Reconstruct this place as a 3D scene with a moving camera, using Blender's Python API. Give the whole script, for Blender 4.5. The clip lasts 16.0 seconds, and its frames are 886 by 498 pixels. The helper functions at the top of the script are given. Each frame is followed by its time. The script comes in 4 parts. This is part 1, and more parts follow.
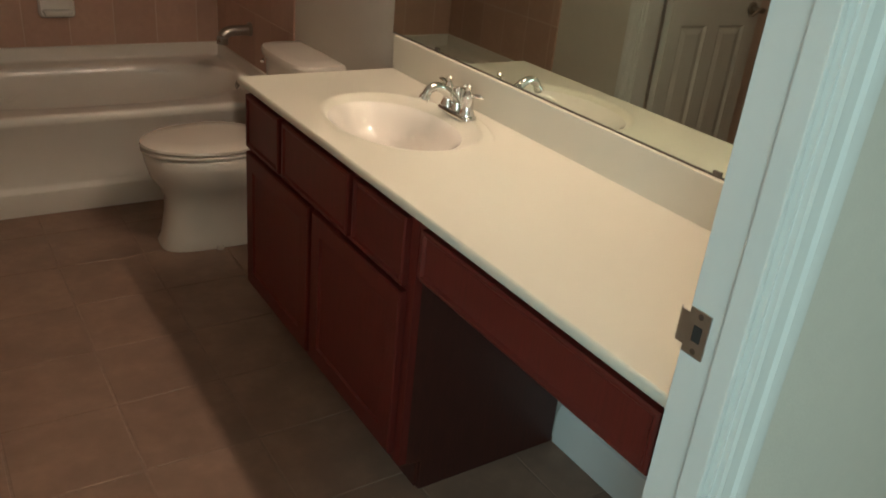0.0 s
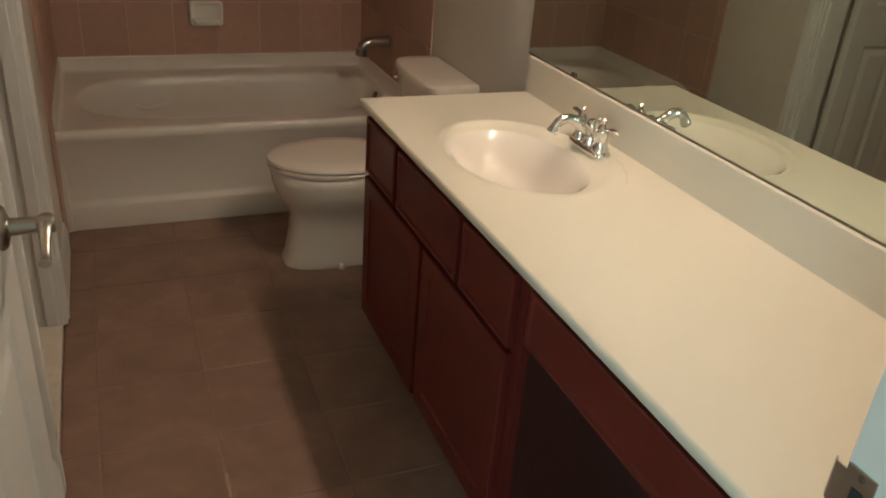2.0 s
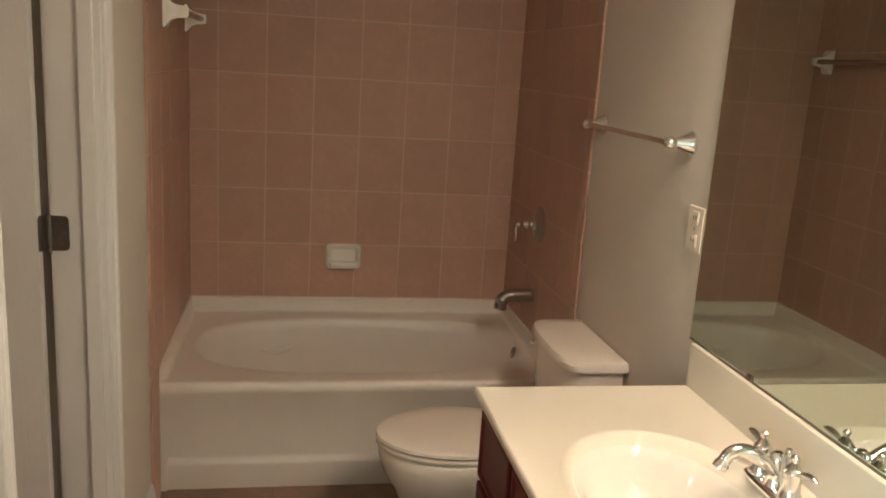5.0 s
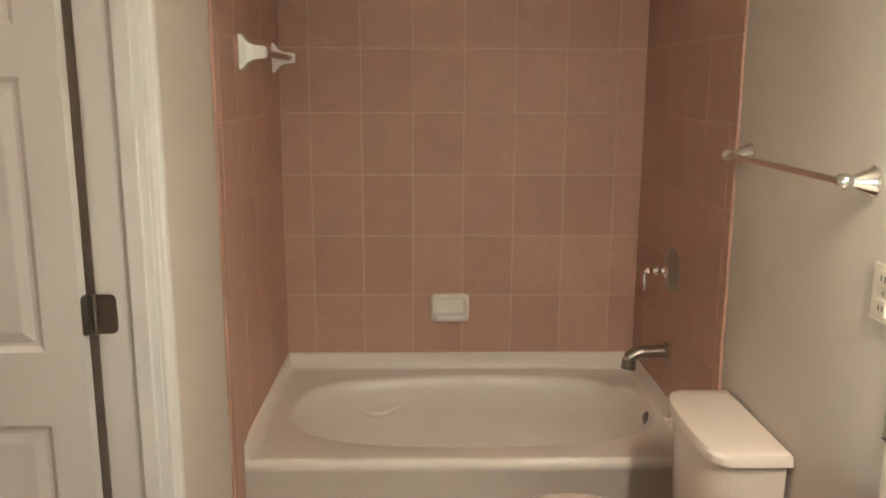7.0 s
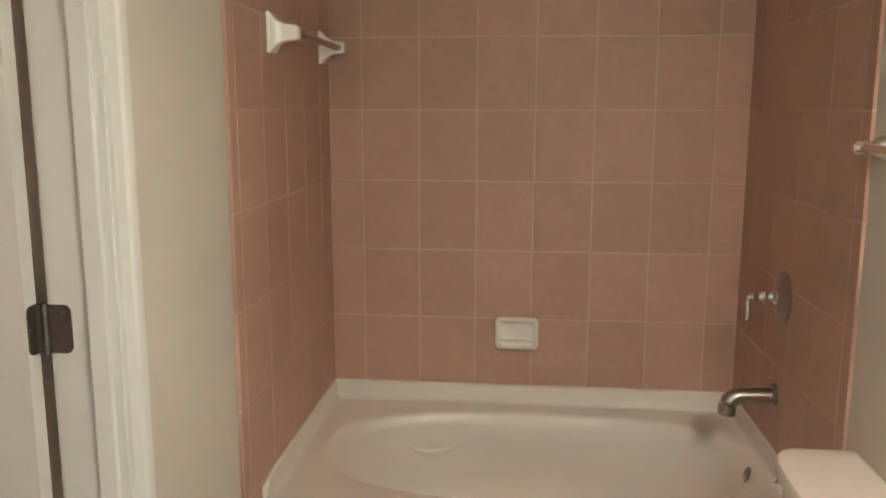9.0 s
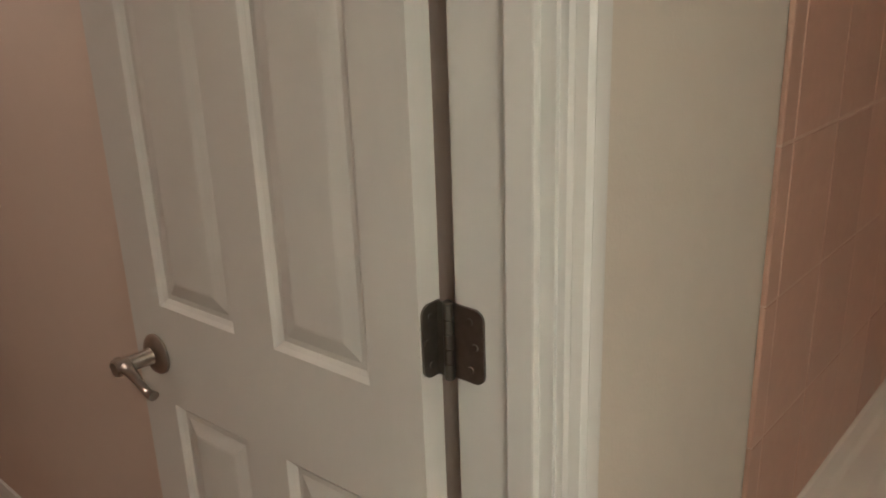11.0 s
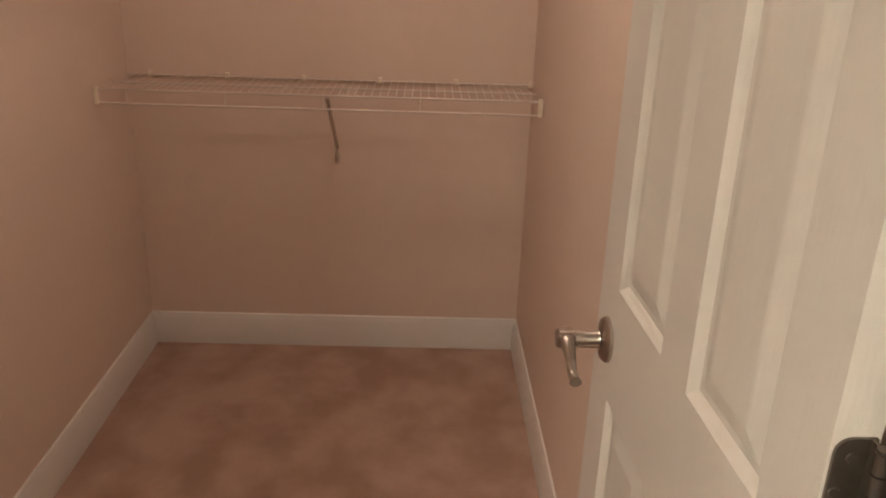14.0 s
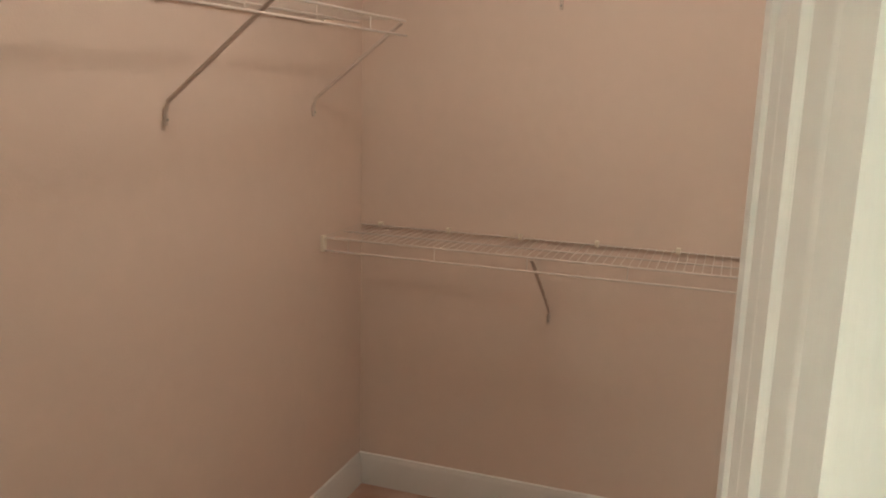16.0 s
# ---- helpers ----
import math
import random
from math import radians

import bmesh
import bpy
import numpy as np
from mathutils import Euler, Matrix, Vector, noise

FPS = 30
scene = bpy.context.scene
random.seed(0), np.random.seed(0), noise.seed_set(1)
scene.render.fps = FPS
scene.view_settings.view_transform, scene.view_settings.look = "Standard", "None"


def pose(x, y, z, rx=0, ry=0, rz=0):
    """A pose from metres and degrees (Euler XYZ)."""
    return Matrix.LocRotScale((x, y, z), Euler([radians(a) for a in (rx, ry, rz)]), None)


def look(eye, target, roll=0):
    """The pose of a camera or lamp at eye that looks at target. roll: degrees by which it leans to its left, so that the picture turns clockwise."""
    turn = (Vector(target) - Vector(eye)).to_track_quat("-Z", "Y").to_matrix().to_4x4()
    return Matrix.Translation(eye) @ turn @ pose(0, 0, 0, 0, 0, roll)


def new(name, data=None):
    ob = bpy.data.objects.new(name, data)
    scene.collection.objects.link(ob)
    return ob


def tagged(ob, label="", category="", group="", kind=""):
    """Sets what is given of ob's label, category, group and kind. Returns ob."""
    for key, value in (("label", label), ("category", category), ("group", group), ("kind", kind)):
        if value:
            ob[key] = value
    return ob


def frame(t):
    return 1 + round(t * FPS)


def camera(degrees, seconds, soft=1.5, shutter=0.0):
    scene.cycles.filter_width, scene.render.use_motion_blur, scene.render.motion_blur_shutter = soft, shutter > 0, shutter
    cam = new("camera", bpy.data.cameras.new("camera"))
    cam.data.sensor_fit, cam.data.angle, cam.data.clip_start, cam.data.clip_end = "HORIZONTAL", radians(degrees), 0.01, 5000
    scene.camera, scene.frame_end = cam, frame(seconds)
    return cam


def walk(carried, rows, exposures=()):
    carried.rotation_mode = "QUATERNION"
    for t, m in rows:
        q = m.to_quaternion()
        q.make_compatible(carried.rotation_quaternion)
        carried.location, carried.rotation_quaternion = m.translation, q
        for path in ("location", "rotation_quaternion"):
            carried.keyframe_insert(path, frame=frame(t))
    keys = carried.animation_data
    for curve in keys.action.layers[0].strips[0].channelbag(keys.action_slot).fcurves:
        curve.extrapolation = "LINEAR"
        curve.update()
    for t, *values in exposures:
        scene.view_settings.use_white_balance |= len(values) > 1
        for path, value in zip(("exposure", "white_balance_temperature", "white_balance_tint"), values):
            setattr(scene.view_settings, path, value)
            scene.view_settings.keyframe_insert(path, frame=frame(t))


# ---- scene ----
cam = camera(57.0, 16.0, soft=1.8)

PATH = [
    (0, (0.057, -4.346, 1.521), (1.086, -2.868, 0.651), 5.9),
    (0.5, (0.1, -4.315, 1.481), (1.094, -2.864, 0.529), 6.0),
    (1, (0.127, -4.262, 1.495), (1.085, -2.8, 0.523), 7.1),
    (1.5, (0.147, -4.218, 1.51), (1.048, -2.7, 0.569), 7.2),
    (2, (0.234, -4.179, 1.544), (0.945, -2.539, 0.645), 4.5),
    (2.5, (0.352, -4.067, 1.537), (0.887, -2.32, 0.723), 6.4),
    (3, (0.429, -4.027, 1.592), (0.819, -2.195, 0.891), 4.7),
    (3.5, (0.442, -3.995, 1.596), (0.782, -2.119, 0.992), 4.6),
    (4, (0.447, -3.9, 1.611), (0.813, -2.028, 1.01), 3.5),
    (4.2, (0.455, -3.858, 1.585), (0.846, -1.972, 1.038), 4.2),
    (6.5, (0.536, -3.467, 1.625), (0.685, -1.513, 1.225), 1.0),
    (7, (0.589, -3.337, 1.623), (0.633, -1.377, 1.229), 0.2),
    (7.5, (0.594, -3.251, 1.616), (0.601, -1.296, 1.192), 0.3),
    (8, (0.6, -3.135, 1.57), (0.623, -1.165, 1.222), 1.1),
    (8.5, (0.581, -3.002, 1.587), (0.631, -1.044, 1.183), 0.2),
    (9, (0.711, -2.934, 1.517), (0.516, -0.974, 1.179), 0.1),
    (11.5, (0.383, -2.151, 1.514), (-1.097, -0.989, 0.837), -1.8),
    (12, (0.397, -2.156, 1.506), (-1.323, -1.326, 0.912), 1.1),
    (12.5, (0.412, -2.07, 1.507), (-1.449, -1.647, 0.909), 2.2),
    (13, (0.43, -2.004, 1.494), (-1.457, -1.771, 0.874), 2.0),
    (13.5, (0.405, -1.97, 1.485), (-1.461, -1.873, 0.773), 0.5),
    (14, (0.331, -1.922, 1.49), (-1.537, -1.87, 0.777), 2.0),
    (14.5, (0.228, -1.909, 1.484), (-1.652, -1.946, 0.803), 1.9),
    (15, (0.203, -1.866, 1.494), (-1.679, -2.082, 0.854), 0.1),
    (15.5, (0.133, -1.763, 1.545), (-1.751, -2.228, 1.061), 3.2),
    (16, (0.168, -1.673, 1.536), (-1.679, -2.329, 1.135), 1.5),
]
walk(cam, [(t, look(eye, target, roll)) for t, eye, target, roll in PATH],
     [(0, -0.08, 6500, 10), (3.0, 0.02, 6500, 10), (4.2, 0.25, 6500, 10), (6.4, 1.27, 6150, 7), (9.2, 1.36, 5700, 2), (11.4, 0.68, 5750, 5), (12.6, 0.62, 6300, 10),
      (13.3, 1.25, 6300, 10), (14.5, 1.55, 6250, 8), (15.2, 1.62, 5900, 1), (16, 1.78, 5500, -5)])

# ---- world and light ----
world = bpy.data.worlds.new("world")
scene.world = world
world.use_nodes = True
sky = world.node_tree.nodes.new("ShaderNodeTexSky")
sky.sky_type, sky.sun_disc = "NISHITA", False
sky.sun_elevation, sky.sun_rotation = radians(35), radians(60)
world.node_tree.links.new(sky.outputs[0], world.node_tree.nodes["Background"].inputs[0])
world.node_tree.nodes["Background"].inputs[1].default_value = 0.1

BULB = 205.0         # emission of the vanity bulbs
SHADE_GLOW = 15.0     # emission of the glass bells round them
CLOSET_BULB = 18.0    # emission of the assumed, unseen closet dome
DAY = 62.0           # watts of daylight in the bedroom window

day = bpy.data.lights.new("window_daylight", "AREA")
day.shape, day.size, day.size_y, day.energy, day.color = "RECTANGLE", 1.3, 1.3, DAY, (0.60, 0.95, 1.0)
new("window_daylight", day).matrix_world = pose(-1.53, -5.85, 1.5, 90, 0, -90)

# ---- plan ----
W, H = 1.485, 2.44            # bathroom width, ceiling height
YN, YO = -3.742, -3.842        # entry wall, both faces
CX, CY0, CY1 = -2.50, -2.94, -1.553   # closet: back wall, side walls
WT = -0.12                   # closet face of the wall between bathroom and closet
JF, JN = -1.598, -2.35      # closet door opening
EL, ER = 0.048, 0.897        # entry opening
DH = 2.05                    # height of the openings


# ---- materials ----
def material(name, base, rough=0.5, metal=0.0, spec=0.5, grain=0.0, scale=60.0, stain=0.0, stain_scale=3.0, bump=0.0,
             bump_scale=120.0, vary=0.0, coat=0.0, stretch=(1, 1, 1), second=None, rough_vary=0.0):
    m = bpy.data.materials.new(name)
    m.use_nodes = True
    n, l = m.node_tree.nodes, m.node_tree.links
    b = n["Principled BSDF"]
    b.inputs["Roughness"].default_value, b.inputs["Metallic"].default_value = rough, metal
    b.inputs["Specular IOR Level"].default_value = spec
    b.inputs["Coat Weight"].default_value, b.inputs["Coat Roughness"].default_value = coat, 0.12
    co = n.new("ShaderNodeTexCoord")
    mp = n.new("ShaderNodeMapping")
    mp.inputs["Scale"].default_value = stretch
    geo = n.new("ShaderNodeNewGeometry")
    l.new(geo.outputs["Position"], mp.inputs["Vector"])

    def noisy(sc, detail=4.0):
        t = n.new("ShaderNodeTexNoise")
        t.inputs["Scale"].default_value, t.inputs["Detail"].default_value = sc, detail
        l.new(mp.outputs[0], t.inputs["Vector"])
        return t

    def mixed(fac, a, c):
        x = n.new("ShaderNodeMix")
        x.data_type = "RGBA"
        l.new(fac, x.inputs[0])
        for s, v in ((6, a), (7, c)):
            if isinstance(v, tuple):
                x.inputs[s].default_value = (*v, 1)
            else:
                l.new(v, x.inputs[s])
        return x.outputs[2]

    def ramp(src, lo, hi):
        r = n.new("ShaderNodeMapRange")
        r.inputs[1].default_value, r.inputs[2].default_value = lo, hi
        l.new(src, r.inputs[0])
        return r.outputs[0]

    dark = second or tuple(c * 0.55 for c in base)
    col = base
    if grain:
        t = noisy(scale)
        lowc = tuple(a + (d - a) * grain for a, d in zip(base, dark))
        col = mixed(ramp(t.outputs[0], 0.3, 0.7), lowc, col)
    if stain:
        t = noisy(stain_scale, 5.0)
        lowc = tuple(a + (d - a) * stain for a, d in zip(base, dark))
        g = ramp(t.outputs[0], 0.62, 0.38)
        x = n.new("ShaderNodeMath")
        x.operation = "MULTIPLY"
        x.inputs[1].default_value = 0.7
        l.new(g, x.inputs[0])
        col = mixed(x.outputs[0], col, lowc)
    if vary:
        info = n.new("ShaderNodeObjectInfo")
        hsv = n.new("ShaderNodeHueSaturation")
        r = n.new("ShaderNodeMapRange")
        r.inputs[3].default_value, r.inputs[4].default_value = 1 - vary, 1 + vary
        l.new(info.outputs["Random"], r.inputs[0])
        l.new(r.outputs[0], hsv.inputs["Value"])
        if isinstance(col, tuple):
            hsv.inputs["Color"].default_value = (*col, 1)
        else:
            l.new(col, hsv.inputs["Color"])
        col = hsv.outputs[0]
    if isinstance(col, tuple):
        b.inputs["Base Color"].default_value = (*col, 1)
    else:
        l.new(col, b.inputs["Base Color"])
    if rough_vary:
        t = noisy(9.0)
        r = n.new("ShaderNodeMapRange")
        r.inputs[3].default_value, r.inputs[4].default_value = rough - rough_vary, rough + rough_vary
        l.new(t.outputs[0], r.inputs[0])
        l.new(r.outputs[0], b.inputs["Roughness"])
    if bump:
        t = noisy(bump_scale, 3.0)
        k = n.new("ShaderNodeBump")
        k.inputs["Strength"].default_value, k.inputs["Distance"].default_value = bump, 0.004
        l.new(t.outputs[0], k.inputs["Height"])
        l.new(k.outputs[0], b.inputs["Normal"])
    return m


PAINT = material("wall_paint", (0.65, 0.585, 0.505), 0.75, grain=0.06, scale=25, stain=0.06, stain_scale=1.5, bump=0.12, bump_scale=160)
CLOSET_PAINT = material("closet_paint", (0.70, 0.57, 0.485), 0.8, grain=0.06, scale=20, stain=0.07, stain_scale=1.7, bump=0.12, bump_scale=160)
CEIL = material("ceiling_paint", (0.78, 0.75, 0.70), 0.9, grain=0.05, scale=30, bump=0.5, bump_scale=70)
TRIM = material("trim_paint", (0.71, 0.69, 0.655), 0.35, stain=0.06, stain_scale=4, grain=0.03, bump=0.05, bump_scale=40)
DOORP = material("door_paint", (0.66, 0.635, 0.595), 0.42, stain=0.05, stain_scale=3, grain=0.04, scale=90, bump=0.12, bump_scale=180, stretch=(1, 1, 0.15))
TILE = material("wall_tile", (0.54, 0.333, 0.252), 0.5, spec=0.35, grain=0.18, scale=45, stain=0.25, stain_scale=9, vary=0.06, bump=0.06, bump_scale=30, rough_vary=0.08)
GROUT = material("tile_grout", (0.64, 0.45, 0.355), 0.9, grain=0.3, scale=40, stain=0.3, stain_scale=8)
FLOORT = material("floor_tile", (0.31, 0.187, 0.132), 0.5, grain=0.35, scale=22, stain=0.75, stain_scale=7, vary=0.05, bump=0.1, bump_scale=50, rough_vary=0.1)
FGROUT = material("floor_grout", (0.30, 0.20, 0.15), 0.95, grain=0.4, scale=50)
CARPET = material("carpet_pile", (0.55, 0.395, 0.325), 0.98, spec=0.1, grain=0.4, scale=260, stain=1.0, stain_scale=5, second=(0.36, 0.225, 0.17), bump=0.9, bump_scale=420)
CHERRY = material("cherry_wood", (0.135, 0.017, 0.013), 0.42, spec=0.3, grain=0.7, scale=18, stain=0.4, stain_scale=4, coat=0.1, stretch=(6, 6, 0.6), second=(0.075, 0.013, 0.008))
DARKIN = material("cabinet_side_and_gap_shade", (0.06, 0.014, 0.009), 0.45, grain=0.6, scale=18, stain=0.4, stretch=(6, 6, 0.6), second=(0.03, 0.007, 0.005))
MARBLE = material("cultured_marble", (0.665, 0.605, 0.50), 0.36, grain=0.05, scale=14, stain=0.1, stain_scale=3, coat=0.04, second=(0.58, 0.50, 0.39), rough_vary=0.04)
BOWLM = material("sink_bowl_marble", (0.76, 0.69, 0.615), 0.06, stain=0.06, stain_scale=4)
PORC = material("porcelain", (0.74, 0.66, 0.57), 0.12, stain=0.05, stain_scale=4, coat=0.4)
ACRYL = material("tub_acrylic", (0.76, 0.69, 0.61), 0.3, stain=0.07, stain_scale=3, coat=0.2, rough_vary=0.05)
CERAM = material("white_ceramic", (0.86, 0.82, 0.75), 0.15, stain=0.03)
CHROME = material("chrome", (0.80, 0.78, 0.75), 0.09, metal=1.0, rough_vary=0.04)
NICKEL = material("satin_nickel", (0.42, 0.385, 0.345), 0.3, metal=1.0, grain=0.15, scale=80, rough_vary=0.06)
PEWTER = material("dark_hinge_metal", (0.24, 0.215, 0.19), 0.42, metal=1.0, grain=0.3, scale=90)
# near-black colour painted for the shade inside holes and slots
SHADOWGAP = material("hole_shade", (0.02, 0.018, 0.016), 0.7)
WIRE = material("vinyl_coated_wire", (0.62, 0.54, 0.48), 0.4, grain=0.08)
BRACE = material("brace_steel", (0.60, 0.50, 0.43), 0.45, grain=0.2)
PLASTIC = material("ivory_plastic", (0.78, 0.70, 0.58), 0.35, stain=0.03)
STONE = material("threshold_marble", (0.68, 0.60, 0.50), 0.35, grain=0.2, stain=0.3, stain_scale=20)
BROWNBAR = material("smoky_bar", (0.30, 0.19, 0.13), 0.2, coat=0.5, stain=0.1)
MIRROR = material("mirror_silver", (0.66, 0.73, 0.65), 0.015, metal=1.0)

GLOW = bpy.data.materials.new("lamp_glass")
GLOW.use_nodes = True
GLOW.node_tree.nodes["Principled BSDF"].inputs["Emission Color"].default_value = (1.0, 0.805, 0.635, 1)
GLOW.node_tree.nodes["Principled BSDF"].inputs["Emission Strength"].default_value = BULB

SHADE = bpy.data.materials.new("bell_glass")
SHADE.use_nodes = True
SHADE.node_tree.nodes["Principled BSDF"].inputs["Base Color"].default_value = (0.85, 0.82, 0.76, 1)
SHADE.node_tree.nodes["Principled BSDF"].inputs["Emission Color"].default_value = (1.0, 0.805, 0.635, 1)
SHADE.node_tree.nodes["Principled BSDF"].inputs["Emission Strength"].default_value = SHADE_GLOW


# ---- builders ----
ORIGIN = {}


def thing(name, at, label="", category="", group="", kind=""):
    e = new(name)
    e.empty_display_size = 0.05
    e.location = at
    ORIGIN[e.name] = Vector(at)
    return tagged(e, label, category, group, kind)


def mesh_of(bm, name, smooth=None):
    bmesh.ops.recalc_face_normals(bm, faces=bm.faces)
    me = bpy.data.meshes.new(name)
    if smooth is not None:
        for f in bm.faces:
            f.smooth = True
        for e in bm.edges:
            if len(e.link_faces) == 2 and e.calc_face_angle(0) > radians(smooth):
                e.smooth = False
    bm.to_mesh(me)
    bm.free()
    return me


def part(name, bm, mat, parent, label="", smooth=None):
    """One mesh in world coordinates, linked under a thing or a part."""
    o = ORIGIN[parent.name]
    bm.transform(Matrix.Translation(-o))
    ob = new(name, mesh_of(bm, name, smooth))
    ob.data.materials.append(mat)
    ob.parent = parent
    ORIGIN[ob.name] = o
    return tagged(ob, label)


def solid(name, bm, mat, label="", category="", kind="", smooth=None, group=""):
    ob = new(name, mesh_of(bm, name, smooth))
    ob.data.materials.append(mat)
    ORIGIN[ob.name] = Vector((0, 0, 0))
    return tagged(ob, label, category, group, kind)


def box(bm, x0, x1, y0, y1, z0, z1, bevel=0.0, seg=2):
    x0, x1, y0, y1, z0, z1 = min(x0, x1), max(x0, x1), min(y0, y1), max(y0, y1), min(z0, z1), max(z0, z1)
    r = bmesh.ops.create_cube(bm, size=1)
    vs = r["verts"]
    for v in vs:
        v.co = Vector(((x0 + x1) / 2 + v.co.x * (x1 - x0), (y0 + y1) / 2 + v.co.y * (y1 - y0), (z0 + z1) / 2 + v.co.z * (z1 - z0)))
    if bevel:
        es = list({e for v in vs for e in v.link_edges})
        bmesh.ops.bevel(bm, geom=es, offset=bevel, segments=seg, affect="EDGES", profile=0.6)
    return bm


def boxed(*a, **k):
    return box(bmesh.new(), *a, **k)


def loft(bm, rings, cap0=True, cap1=True, closed=True):
    made = [[bm.verts.new(p) for p in r] for r in rings]
    n = len(made[0])
    for a, b in zip(made, made[1:]):
        for i in range(n if closed else n - 1):
            j = (i + 1) % n
            bm.faces.new((a[i], a[j], b[j], b[i]))
    if cap0:
        bm.faces.new(made[0])
    if cap1:
        bm.faces.new(made[-1])
    return bm


def tube(bm, pts, radii, n=12, flat=1.0, cap=True):
    """A tube along a line of points; flat squashes it along its second axis."""
    pts = [Vector(p) for p in pts]
    radii = radii if isinstance(radii, (list, tuple)) else [radii] * len(pts)
    up = Vector((0, 0, 1))
    rings = []
    for i, p in enumerate(pts):
        d = (pts[min(i + 1, len(pts) - 1)] - pts[max(i - 1, 0)]).normalized()
        if abs(d.dot(up)) > 0.95:
            up = Vector((1, 0, 0)) if abs(d.x) < 0.9 else Vector((0, 1, 0))
        s = d.cross(up).normalized()
        u = s.cross(d).normalized()
        rings.append([p + s * math.cos(2 * math.pi * k / n) * radii[i] + u * math.sin(2 * math.pi * k / n) * radii[i] * flat for k in range(n)])
    return loft(bm, rings, cap, cap)


def tubed(pts, radii, n=12, flat=1.0):
    return tube(bmesh.new(), pts, radii, n, flat)


def lathe(bm, at, axis, profile, n=24):
    """Turns (distance along axis, radius) pairs round an axis through at."""
    at, axis = Vector(at), Vector(axis).normalized()
    s = axis.orthogonal().normalized()
    u = axis.cross(s)
    rings = [[at + axis * d + (s * math.cos(2 * math.pi * k / n) + u * math.sin(2 * math.pi * k / n)) * max(r, 1e-4) for k in range(n)] for d, r in profile]
    return loft(bm, rings)


def lathed(at, axis, profile, n=24):
    return lathe(bmesh.new(), at, axis, profile, n)


def smooth_path(pts, n=24):
    """A Catmull-Rom line through a few points."""
    p = [Vector(q) for q in pts]
    p = [p[0] * 2 - p[1]] + p + [p[-1] * 2 - p[-2]]
    out = []
    segs = len(p) - 3
    for i in range(segs):
        for k in range(n // segs):
            t = k / (n // segs)
            a, b, c, d = p[i:i + 4]
            out.append(0.5 * (2 * b + (c - a) * t + (2 * a - 5 * b + 4 * c - d) * t * t + (3 * b - a - 3 * c + d) * t ** 3))
    out.append(p[-2])
    return out


def strip(bm, a, b, across, out, profile):
    """Sweeps a moulding profile of (across, out) pairs from a to b."""
    a, b, across, out = Vector(a), Vector(b), Vector(across), Vector(out)
    rings = [[e + across * u + out * v for u, v in profile] for e in (a, b)]
    return loft(bm, rings)


CASING = [(0, 0), (0, 0.011), (0.006, 0.014), (0.012, 0.011), (0.03, 0.013), (0.036, 0.018), (0.043, 0.0145), (0.055, 0.018), (0.064, 0.017), (0.066, 0.012), (0.066, 0)]
BASE = [(0, 0), (0, 0.015), (0.088, 0.015), (0.096, 0.012), (0.103, 0.012), (0.112, 0.008), (0.122, 0.006), (0.126, 0)]


